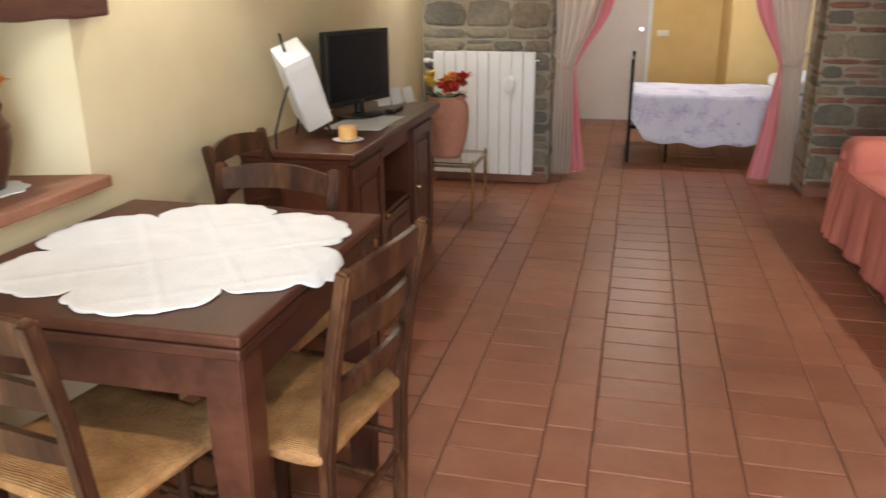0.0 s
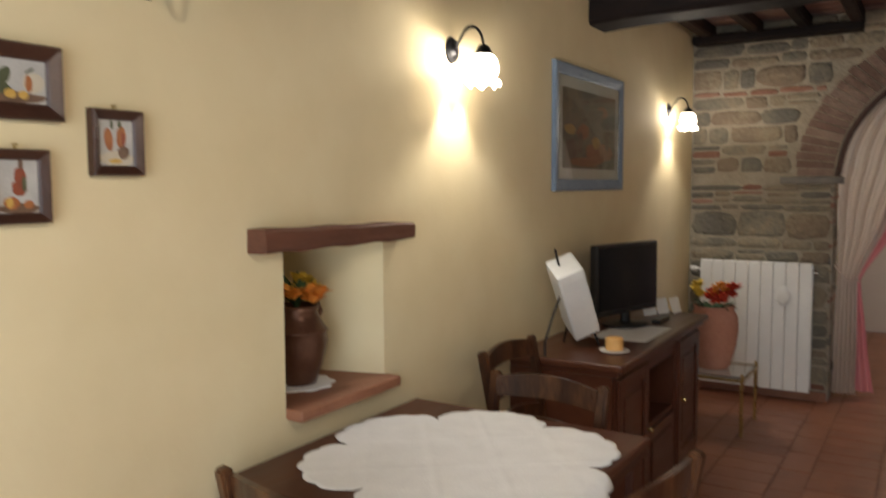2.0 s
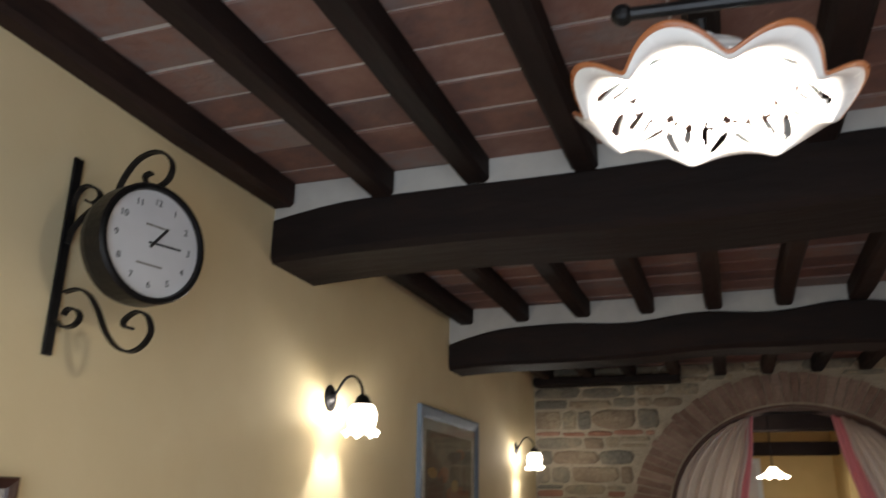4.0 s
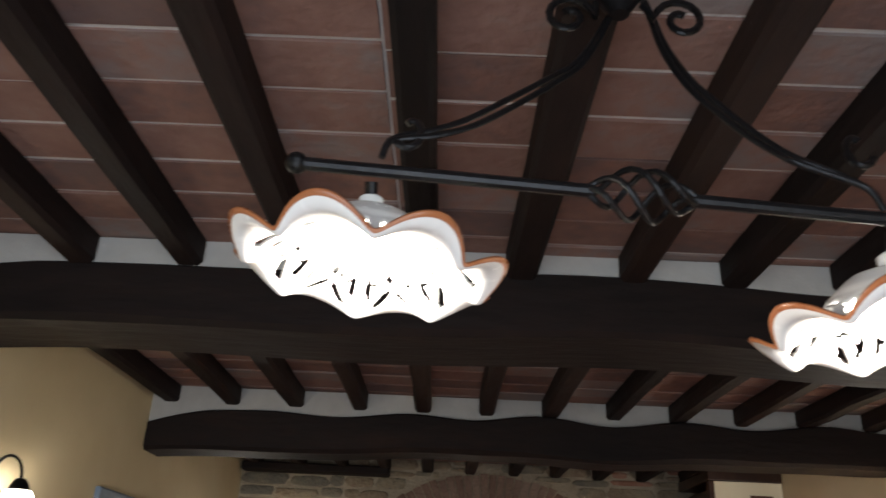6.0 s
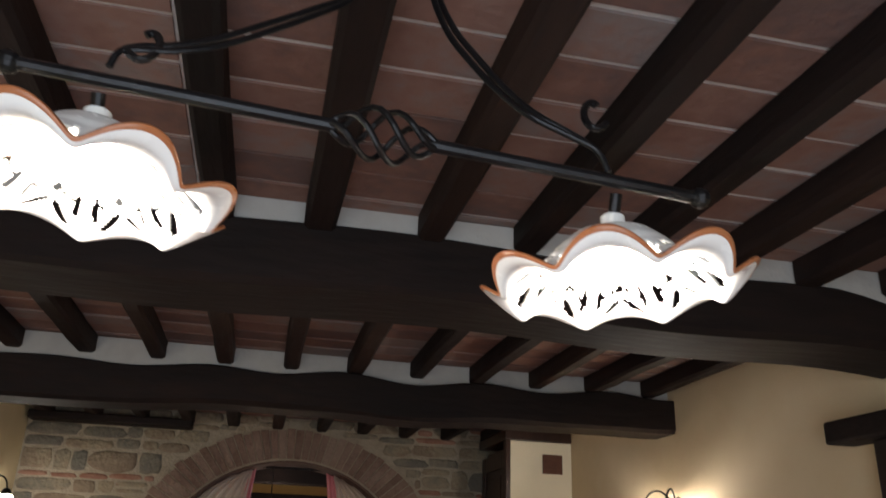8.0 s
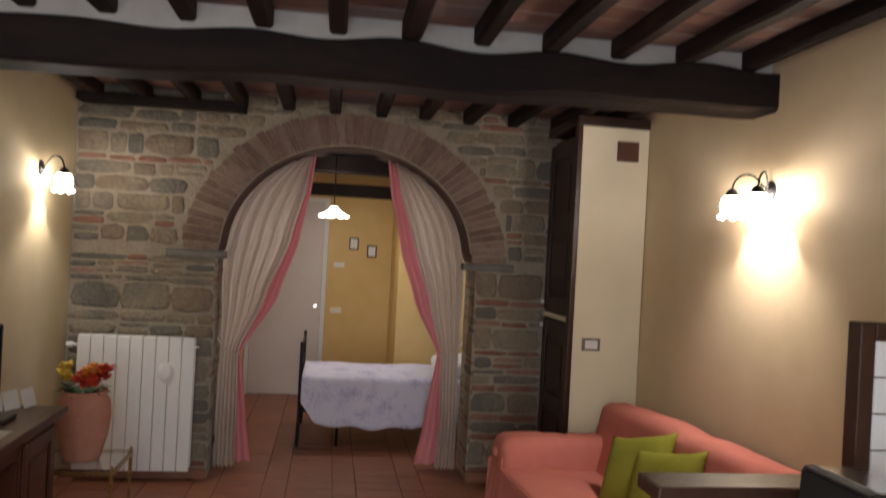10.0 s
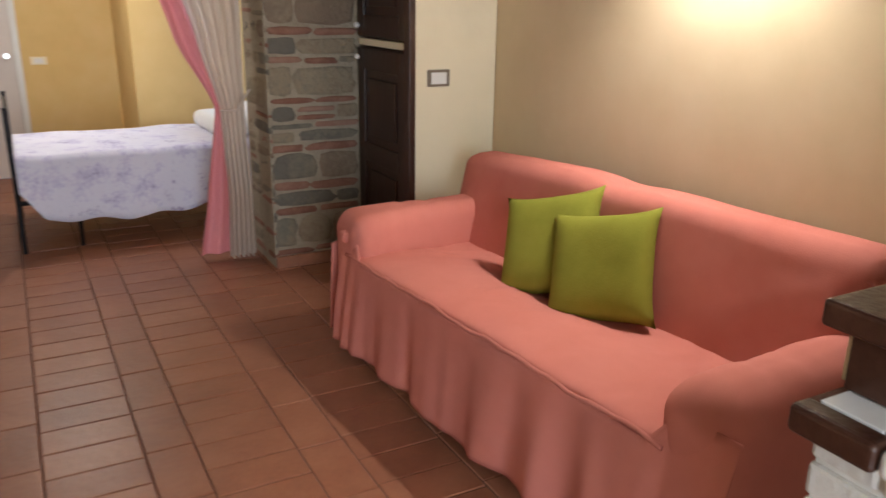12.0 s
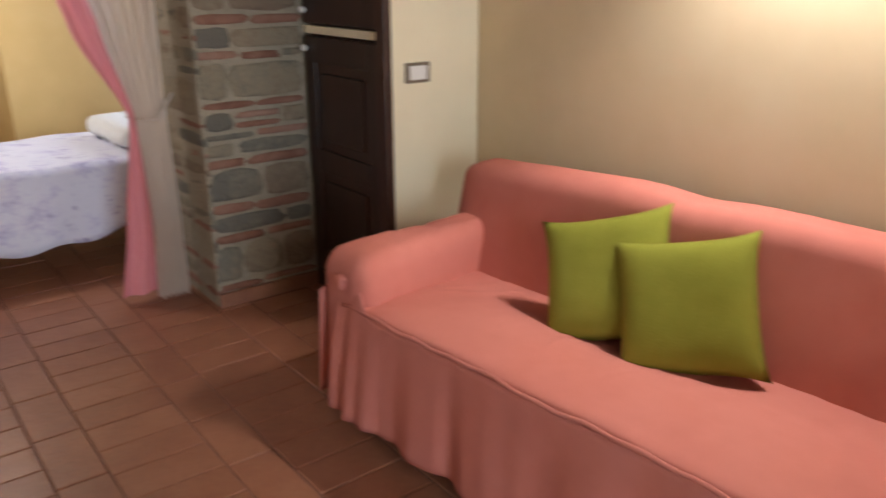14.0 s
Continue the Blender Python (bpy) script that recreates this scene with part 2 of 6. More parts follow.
PENDANT_GLASS.node_tree.nodes["Principled BSDF"].inputs["Emission Strength"].default_value = 12.0
SHADE_NECK = material("clear_shade_neck", (0.9, 0.86, 0.8), 0.2)
clear = SHADE_NECK.node_tree.nodes.new("ShaderNodeBsdfTransparent")
mixer = SHADE_NECK.node_tree.nodes.new("ShaderNodeMixShader")
mixer.inputs[0].default_value = 0.7
SHADE_NECK.node_tree.links.new(SHADE_NECK.node_tree.nodes["Principled BSDF"].outputs[0], mixer.inputs[1])
SHADE_NECK.node_tree.links.new(clear.outputs[0], mixer.inputs[2])
SHADE_NECK.node_tree.links.new(mixer.outputs[0], SHADE_NECK.node_tree.nodes["Material Output"].inputs["Surface"])
BULB = glowing("lit_bulb", (1.0, 0.92, 0.78), 40.0)
CERAMIC = varied("white_glazed_ceramic", [(0.78, 0.77, 0.75), (0.84, 0.83, 0.81)], 6.0, 0.25, 0.05, 40)
CERAMIC_RIM = varied("brown_glazed_rim", [(0.30, 0.10, 0.04), (0.40, 0.15, 0.06)], 8.0, 0.3, 0.05, 40)
BLUE_FRAME = varied("blue_grey_painted_wood", [(0.13, 0.18, 0.25), (0.20, 0.26, 0.34)], 12.0, 0.5, 0.3, 60)
FRAME_WOOD = varied("dark_frame_wood", [(0.030, 0.012, 0.008), (0.06, 0.024, 0.014)], 10.0, 0.35, 0.2, 60)
PAPER = varied("white_paper", [(0.74, 0.73, 0.70), (0.80, 0.79, 0.76)], 8.0, 0.8, 0.05, 60)
CLOCK_FACE = varied("clock_paper", [(0.46, 0.47, 0.49), (0.53, 0.54, 0.56)], 3.0, 0.4, 0.0)
INK = material("dark_ink", (0.02, 0.02, 0.022), 0.6)
ORANGE = varied("orange_petal", [(0.75, 0.24, 0.03), (0.80, 0.36, 0.06)], 20.0, 0.7, 0.2, 90)
RED = varied("red_petal", [(0.50, 0.03, 0.02), (0.65, 0.08, 0.03)], 20.0, 0.7, 0.2, 90)
YELLOW = varied("yellow_petal", [(0.72, 0.50, 0.06), (0.80, 0.60, 0.12)], 20.0, 0.7, 0.2, 90)
LEAF = varied("leaf_green", [(0.035, 0.065, 0.025), (0.06, 0.11, 0.04)], 20.0, 0.6, 0.2, 90)
WAX = varied("orange_wax", [(0.70, 0.38, 0.12), (0.78, 0.46, 0.18)], 10.0, 0.5, 0.1, 60)
COPPER = varied("dark_copper", [(0.085, 0.038, 0.025), (0.16, 0.075, 0.045)], 8.0, 0.35, 0.2, 40, metal=0.5)
WHITE_TILE = varied("white_glazed_tile", [(0.72, 0.74, 0.76), (0.78, 0.80, 0.82)], 4.0, 0.15, 0.05, 30, spec=0.6)
WHITE_BRICK = varied("white_painted_brick", [(0.58, 0.57, 0.55), (0.70, 0.69, 0.67)], 9.0, 0.8, 0.6, 60, dist=0.006, spec=0.2)
SWITCH_FRAME = varied("bronze_grey_plastic", [(0.17, 0.13, 0.09), (0.21, 0.165, 0.12)], 8.0, 0.35, 0.05, 60)
SILL = varied("terracotta_sill", [(0.24, 0.10, 0.055), (0.32, 0.14, 0.08)], 8.0, 0.6, 0.3, 50)


PRINT_GROUND = varied("pale_print_ground", [(0.34, 0.33, 0.31), (0.46, 0.44, 0.41)], 30.0, 0.35, 0.0)
PRINT_BROWN = varied("brown_print_ink", [(0.085, 0.045, 0.03), (0.17, 0.10, 0.06)], 40.0, 0.35, 0.0)
PRINT_ORANGE = varied("orange_print_ink", [(0.26, 0.075, 0.025), (0.36, 0.14, 0.045)], 60.0, 0.35, 0.0)
PRINT_RED = varied("red_print_ink", [(0.16, 0.035, 0.02), (0.26, 0.065, 0.03)], 60.0, 0.35, 0.0)
PRINT_GREEN = varied("green_print_ink", [(0.04, 0.05, 0.025), (0.09, 0.10, 0.05)], 60.0, 0.35, 0.0)
PRINT_YELLOW = varied("yellow_print_ink", [(0.45, 0.26, 0.05), (0.55, 0.36, 0.10)], 60.0, 0.35, 0.0)
PRINT_CREAM = varied("cream_print_ink", [(0.44, 0.38, 0.28), (0.52, 0.46, 0.36)], 60.0, 0.35, 0.0)
PRINT_DUSK = varied("dusky_print_ground", [(0.075, 0.066, 0.055), (0.15, 0.125, 0.09), (0.25, 0.175, 0.10)], 9.0, 0.35, 0.0)
INKS = [PRINT_GROUND, PRINT_BROWN, PRINT_ORANGE, PRINT_RED, PRINT_GREEN, PRINT_YELLOW, PRINT_CREAM, PRINT_DUSK]
# ---- mesh tools ----
def part(name, bm, mat, parent=None, label="", smooth=False):
    """Links a bmesh as one mesh object, as a part if a parent is given."""
    me = bpy.data.meshes.new(name)
    bmesh.ops.recalc_face_normals(bm, faces=bm.faces)
    if smooth:
        for f in bm.faces:
            f.smooth = True
    bm.to_mesh(me)
    bm.free()
    for m in (mat if isinstance(mat, (list, tuple)) else [mat]):
        me.materials.append(m)
    ob = new(name, me)
    if parent is not None:
        ob.parent = parent
    if label:
        ob["label"] = label
    return ob


def thing(name, m, label, category, group="", kind=""):
    ob = new(name)
    ob.empty_display_size = 0.1
    ob.matrix_world = m
    return tagged(ob, label, category, group, kind)


def box(bm, a, b, bevel=0.0, segments=2, m=None, mat_index=0):
    """A box from corner a to corner b, its edges rounded."""
    made = bmesh.ops.create_cube(bm, size=1.0)["verts"]
    bmesh.ops.scale(bm, vec=[b[k] - a[k] for k in range(3)], verts=made)
    bmesh.ops.translate(bm, vec=[(a[k] + b[k]) / 2 for k in range(3)], verts=made)
    faces = list({f for v in made for f in v.link_faces})
    if bevel:
        edges = list({e for v in made for e in v.link_edges})
        out = bmesh.ops.bevel(bm, geom=edges, offset=bevel, segments=segments, profile=0.5, affect="EDGES")
        faces = [f for f in set(faces) | set(out["faces"]) if f.is_valid]
        made = list({v for f in faces for v in f.verts})
        made_set = set(made)
        stack = list(made)
        while stack:
            v = stack.pop()
            for e in v.link_edges:
                o = e.other_vert(v)
                if o not in made_set:
                    made_set.add(o)
                    stack.append(o)
        made = list(made_set)
    if m is not None:
        bmesh.ops.transform(bm, matrix=m, verts=made)
    if mat_index:
        for f in {f for v in made for f in v.link_faces}:
            f.material_index = mat_index
    return made


def boxed(a, b, bevel=0.0, segments=2, m=None):
    bm = bmesh.new()
    box(bm, a, b, bevel, segments, m)
    return bm


def ring_faces(bm, rows, closed=True, cap=True):
    """Joins rows of vertices, each a loop of the same length, into a tube."""
    loops = [[bm.verts.new(p) for p in row] for row in rows]
    n = len(loops[0])
    for a, b in zip(loops, loops[1:]):
        for k in range(n if closed else n - 1):
            bm.faces.new((a[k], a[(k + 1) % n], b[(k + 1) % n], b[k]))
    if cap and closed:
        bm.faces.new(list(reversed(loops[0])))
        bm.faces.new(loops[-1])
    return loops


def lathe(bm, profile, segments=24, centre=(0, 0, 0), cap=True):
    rows = []
    for r, z in profile:
        rows.append([(centre[0] + r * math.cos(2 * math.pi * k / segments), centre[1] + r * math.sin(2 * math.pi * k / segments), centre[2] + z)
                     for k in range(segments)])
    return ring_faces(bm, rows, True, cap)


def rod(bm, points, radius, segments=8, cap=True):
    """A round rod along points; radius may be a number or one for each point."""
    pts = [Vector(p) for p in points]
    rows = []
    side = None
    for k, p in enumerate(pts):
        d = (pts[min(k + 1, len(pts) - 1)] - pts[max(k - 1, 0)]).normalized()
        if side is None:
            side = d.orthogonal().normalized()
        side = (side - d * side.dot(d)).normalized()
        up = d.cross(side)
        r = radius[k] if isinstance(radius, (list, tuple)) else radius
        rows.append([p + r * (math.cos(2 * math.pi * j / segments) * side + math.sin(2 * math.pi * j / segments) * up) for j in range(segments)])
    return ring_faces(bm, rows, True, cap)


def bent(bm, points, width, depth, axis):
    """A flat bar along points: width along axis, depth across it."""
    pts = [Vector(p) for p in points]
    ax = Vector(axis).normalized()
    rows = []
    for k, p in enumerate(pts):
        d = (pts[min(k + 1, len(pts) - 1)] - pts[max(k - 1, 0)]).normalized()
        s = d.cross(ax).normalized()
        rows.append([p + ax * width / 2 + s * depth / 2, p - ax * width / 2 + s * depth / 2, p - ax * width / 2 - s * depth / 2, p + ax * width / 2 - s * depth / 2])
    return ring_faces(bm, rows, True, True)


def sheet(bm, f, nu, nv, thick=0.0):
    """A grid surface f(u, v), u and v from 0 to 1."""
    g = [[bm.verts.new(f(i / nu, j / nv)) for j in range(nv + 1)] for i in range(nu + 1)]
    faces = []
    for i in range(nu):
        for j in range(nv):
            faces.append(bm.faces.new((g[i][j], g[i + 1][j], g[i + 1][j + 1], g[i][j + 1])))
    if thick:
        bmesh.ops.recalc_face_normals(bm, faces=faces)
        bmesh.ops.solidify(bm, geom=faces, thickness=thick)
    return g


def eased(points, n=6):
    """A smooth line through points."""
    pts = [Vector(p) for p in points]
    out = []
    for k in range(len(pts) - 1):
        a, b, c, d = pts[max(k - 1, 0)], pts[k], pts[k + 1], pts[min(k + 2, len(pts) - 1)]
        for j in range(n):
            u = j / n
            out.append(0.5 * (2 * b + (c - a) * u + (2 * a - 5 * b + 4 * c - d) * u * u + (3 * b - a - 3 * c + d) * u ** 3))
    return out + [pts[-1]]


def spiral(cx, cy, r0, r1, a0, a1, n=14):
    """Points of a scroll in a plane."""
    out = []
    for k in range(n + 1):
        u = k / n
        r, a = r0 + (r1 - r0) * u, radians(a0 + (a1 - a0) * u)
        out.append((cx + r * math.cos(a), cy + r * math.sin(a)))
    return out
# ---- the room: x from the plastered wall (0) to the sofa wall (3.58), y = 0 the arch wall, the walk comes from -y ----
XR, YS, ZC = 3.58, -6.8, 2.53
SKEW = Matrix.Rotation(math.atan(0.0129), 4, "Z")
AX, AA, AB, SPRING = 1.765, 0.84, 0.745, 1.50
WALL_T = 0.42
COL_Y, COL_X = -0.66, 3.145


def structure(name, bm, mat, label, category="wall"):
    return tagged(part(name, bm, mat), label, category, kind="structure")


def wall_left():
    bm = bmesh.new()
    n0, n1, z0, z1 = -4.20, -3.755, 0.845, 1.285
    box(bm, (-0.45, YS, -0.1), (0, n0, 2.7))
    box(bm, (-0.45, n1, -0.1), (0, 0.0, 2.7))
    box(bm, (-0.45, n0, -0.1), (0, n1, z0))
    box(bm, (-0.45, n0, z1), (0, n1, 2.7))
    box(bm, (-0.47, n0, z0), (-0.38, n1, z1))
    # splayed far jamb of the niche
    vs = [bm.verts.new(p) for p in ((-0.38, n1 + 0.0, z0), (-0.38, n1 - 0.10, z0), (-0.002, n1, z0), (-0.38, n1, z1), (-0.38, n1 - 0.10, z1), (-0.002, n1, z1))]
    for q in ((0, 1, 2), (5, 4, 3), (1, 4, 5, 2)):
        bm.faces.new([vs[k] for k in q])
    bmesh.ops.transform(bm, matrix=SKEW, verts=bm.verts)
    return structure("wall_west", bm, PLASTER, "pale yellow plastered wall with a deep niche")


wall_left()


def wall_right():
    return structure("wall_east", boxed((XR, YS, -0.1), (XR + 0.4, 0.0, 2.7)), PLASTER_R, "warm ochre plastered wall behind the sofa")


wall_right()
def wall_south():
    """The end wall behind the walk, unseen; its opening is assumed, for the daylight."""
    bm = bmesh.new()
    box(bm, (-0.5, YS - 0.3, -0.1), (0.5, YS, 2.7))
    box(bm, (2.2, YS - 0.3, -0.1), (XR + 0.4, YS, 2.7))
    box(bm, (0.5, YS - 0.3, 2.2), (2.2, YS, 2.7))
    return structure("wall_south", bm, PLASTER, "unseen yellow plastered end wall with an assumed wide opening")


wall_south()


JL, JR = 0.915, 2.65


def wall_arch():
    """The mortar body of the stone wall, with its elliptical opening, and the dark plastered lining of the arch."""
    bm = bmesh.new()
    y0, y1 = 0.012, WALL_T
    box(bm, (-0.4, y0, -0.1), (JL, y1, SPRING))
    box(bm, (JR, y0, -0.1), (XR + 0.4, y1, SPRING))
    n = 32
    xs = [AX - AA * math.cos(math.pi * k / n) for k in range(n + 1)]
    zs = [SPRING + AB * math.sin(math.pi * k / n) for k in range(n + 1)]
    xs, zs = [-0.4, JL] + xs[1:-1] + [JR, XR + 0.4], [SPRING, SPRING] + zs[1:-1] + [SPRING, SPRING]
    rows = [[bm.verts.new(q) for q in ((x, y0, z), (x, y0, 2.7), (x, y1, 2.7), (x, y1, z))] for x, z in zip(xs, zs)]
    for p, q in zip(rows, rows[1:]):
        for k in range(4):
            bm.faces.new((p[k], p[(k + 1) % 4], q[(k + 1) % 4], q[k]))
    bm.faces.new(rows[0])
    bm.faces.new(rows[-1])
    wall = structure("wall_north", bm, MORTAR, "rough stone wall with a wide brick arch")
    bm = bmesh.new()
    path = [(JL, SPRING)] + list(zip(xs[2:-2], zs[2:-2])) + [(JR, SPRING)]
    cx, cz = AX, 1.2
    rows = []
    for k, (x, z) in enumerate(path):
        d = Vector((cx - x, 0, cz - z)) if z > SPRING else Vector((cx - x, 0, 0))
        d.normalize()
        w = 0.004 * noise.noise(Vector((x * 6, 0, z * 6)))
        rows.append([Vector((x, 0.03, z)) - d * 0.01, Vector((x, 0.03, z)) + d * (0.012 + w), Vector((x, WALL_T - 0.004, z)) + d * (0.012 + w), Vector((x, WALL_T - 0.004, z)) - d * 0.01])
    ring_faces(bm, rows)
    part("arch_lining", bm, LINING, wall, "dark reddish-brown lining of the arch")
    return wall


WALL_NORTH = wall_arch()

# floor bed, one sheet under both rooms
structure("floor", boxed((-0.5, YS - 0.3, -0.12), (4.6, 3.4, -0.004)), GROUT, "terracotta tiled floor", "floor")


def ceiling():
    """Terracotta flat tiles between joists, with pale joints, in one mesh."""
    bm = bmesh.new()
    box(bm, (-0.5, YS - 0.3, ZC + 0.012), (4.6, WALL_T, ZC + 0.1), mat_index=1)
    box(bm, (-0.5, WALL_T, 2.602), (4.6, 3.4, 2.70), mat_index=1)
    y, rng = YS, random.Random(4)
    while y < 0.0:
        x = 0.09 - 0.304
        while x < 3.6:
            step = 0.05 * math.sin(37.0 * round(x / 0.304))
            box(bm, (x + 0.003, y + step + rng.uniform(0.004, 0.009), ZC + 0.006 + rng.uniform(-0.003, 0.003)), (x + 0.300, y + step + 0.15 - rng.uniform(0.003, 0.008), ZC + 0.03))
            x += 0.304
        y += 0.154
    return structure("ceiling", bm, [CEIL_BRICK, CEIL_JOINT], "flat terracotta tiles laid over dark joists", "ceiling")


ceiling()


def timber(name, p0, p1, w, h, mat, label, seed, wander=0.02, segs=26, chamfer=0.3, droop=(0.0, 0.0), wave=0.0):
    """An old hewn beam from p0 to p1 (its top middle line), uneven along its length."""
    bm = bmesh.new()
    a, b = Vector(p0), Vector(p1)
    d = (b - a).normalized()
    s = d.cross(Vector((0, 0, 1))).normalized()
    rows = []
    for k in range(segs + 1):
        u = k / segs
        c = a + (b - a) * u + Vector((0, 0, wander * noise.noise(Vector((u * 4.0, seed, 0.5)))))
        x = c.x
        lower = droop[0] * max(0.0, 1 - x / 0.35) ** 1.5 + droop[1] * max(0.0, 1 - (XR - x) / 0.40) ** 1.5
        swell = wave * min(1.0, x / 1.6) * math.cos(2 * math.pi * (x - 1.9) / 0.66)
        c.z += swell - lower
        ww = w * (1 + 0.10 * noise.noise(Vector((u * 5, seed + 7, 0))))
        hh = h * (1 + 0.10 * noise.noise(Vector((u * 4, seed + 13, 0))))
        hh = max(0.3 * h, hh - 0.7 * lower) + 0.8 * swell
        ch = chamfer * 0.35 * min(w, h) * (1 + 0.5 * noise.noise(Vector((u * 6, seed + 3, 0))))
        off = s * (0.3 * wander * noise.noise(Vector((u * 3, seed + 21, 0))))
        q = []
        for sx, sz in ((-ww / 2 + ch * 0.4, 0), (ww / 2 - ch * 0.4, 0), (ww / 2, -ch * 0.4), (ww / 2, -hh + ch), (ww / 2 - ch, -hh), (-ww / 2 + ch, -hh), (-ww / 2, -hh + ch), (-ww / 2, -ch * 0.4)):
            q.append(c + off + s * sx + Vector((0, 0, sz)))
        rows.append(q)
    ring_faces(bm, rows)
    ob = part(name, bm, mat)
    return tagged(ob, label, "beam", kind="structure")


timber("beam_1", (0.03, -3.645, 2.448), (XR, -3.645, 2.462), 0.31, 0.172, BEAM, "thick dark hewn chestnut ceiling beam", 1.3, 0.025, 40, droop=(0.05, 0.09))
timber("beam_2", (0.02, -1.91, 2.415), (XR, -1.97, 2.452), 0.24, 0.178, BEAM, "dark hewn chestnut ceiling beam", 5.1, 0.02, 48, droop=(0.075, 0.0), wave=0.016)


def joists(name, y0, y1, label, seed, xs, z=2.452):
    for k, x in enumerate(xs):
        rng = random.Random(seed + k)
        bm = bmesh.new()
        w, lean = rng.uniform(0.070, 0.085), rng.uniform(-0.010, 0.010)
        rows = []
        for j in range(7):
            u = j / 6
            cx = x - 0.035 + lean * (u - 0.5) + rng.uniform(-0.003, 0.003)
            zz = z + rng.uniform(-0.004, 0.004)
            yy = y0 + (y1 - y0) * u
            rows.append([(cx - w / 2, yy, ZC + 0.002), (cx + w / 2, yy, ZC + 0.002), (cx + w / 2, yy, zz + 0.012), (cx + w / 2 - 0.012, yy, zz), (cx - w / 2 + 0.012, yy, zz), (cx - w / 2, yy, zz + 0.012)])
        ring_faces(bm, rows)
        tagged(part(name, bm, JOIST), label, "joist", "ceiling joists", "structure")


XS_J = [0.150 + 0.304 * k for k in range(12)]
XS_SOUTH = [0.115, 0.455, 0.755, 1.065, 1.400, 1.672, 1.970, 2.245, 2.545, 2.845, 3.145, 3.445]
joists("joist_south", YS, -3.80, "dark wooden joist under terracotta tiles", 10, XS_SOUTH)
joists("joist_middle", -3.55, -2.03, "dark wooden joist under terracotta tiles", 40, XS_J)
joists("joist_north", -1.83, 0.02, "dark wooden joist under terracotta tiles", 70, XS_J)


def infill(name, y, x0=0.0, x1=XR, z0=2.36):
    """Plaster between the joist ends, on top of a beam."""
    bm = bmesh.new()
    box(bm, (x0, y, z0), (x1, y + 0.05, ZC + 0.003))
    return tagged(part(name, bm, WHITE_PLASTER), "white plaster filling between the joist ends", "plaster", kind="structure")


infill("trim_1", -3.79, z0=2.40)
infill("trim_2", -2.02)
# ---- dining corner ----
def soft_box(a, b, r, n=10, amp=0.0, scale=5.0, seed=0.0):
    """A padded box with round edges of radius r, and an uneven surface."""
    bm = bmesh.new()
    bmesh.ops.create_cube(bm, size=1.0)
    bmesh.ops.subdivide_edges(bm, edges=bm.edges[:], cuts=n, use_grid_fill=True)
    lo, hi = Vector(a), Vector(b)
    size = hi - lo
    rr = min(r, *(s / 2 - 1e-4 for s in size))
    for v in bm.verts:
        p = Vector([lo[k] + (v.co[k] + 0.5) * size[k] for k in range(3)])
        q = Vector([min(max(p[k], lo[k] + rr), hi[k] - rr) for k in range(3)])
        d = p - q
        if d.length > 1e-9:
            p = q + d.normalized() * rr
        e = amp * noise.noise(p * scale + Vector((seed, 0, 0))) + 0.4 * amp * noise.noise(p * scale * 3.1 + Vector((seed, 5, 0)))
        v.co = p + (d.normalized() if d.length > 1e-9 else Vector((0, 0, 1))) * e
    return bm


def dining_table():
    t = thing("dining_table", pose(0.48, -4.06, 0), "dark walnut square dining table with a two-leaf top", "table")
    part("tabletop", boxed((-0.38, -0.41, 0.752), (0.38, 0.405, 0.776), 0.006), WOOD, t)
    part("lower_leaf", boxed((-0.375, -0.405, 0.722), (0.375, 0.40, 0.748), 0.006), WOOD, t)
    for n, a, b in (("apron", (-0.33, -0.365, 0.62), (0.33, -0.345, 0.722)), ("apron", (-0.33, 0.34, 0.62), (0.33, 0.36, 0.722)),
                    ("apron", (-0.345, -0.33, 0.62), (-0.325, 0.33, 0.722)), ("apron", (0.325, -0.33, 0.62), (0.345, 0.33, 0.722))):
        part(n, boxed(a, b, 0.002), WOOD, t)
    for sx in (-1, 1):
        for sy in (-1, 1):
            bm = bmesh.new()
            rows = []
            for z, h in ((0, 0.032), (0.3, 0.037), (0.55, 0.041), (0.722, 0.041)):
                cx, cy = sx * 0.325, sy * 0.345
                rows.append([(cx - h, cy - h, z), (cx + h, cy - h, z), (cx + h, cy + h, z), (cx - h, cy + h, z)])
            ring_faces(bm, rows)
            bmesh.ops.bevel(bm, geom=bm.edges[:], offset=0.004, segments=2, affect="EDGES")
            part("leg", bm, WOOD, t)
    return t


dining_table()


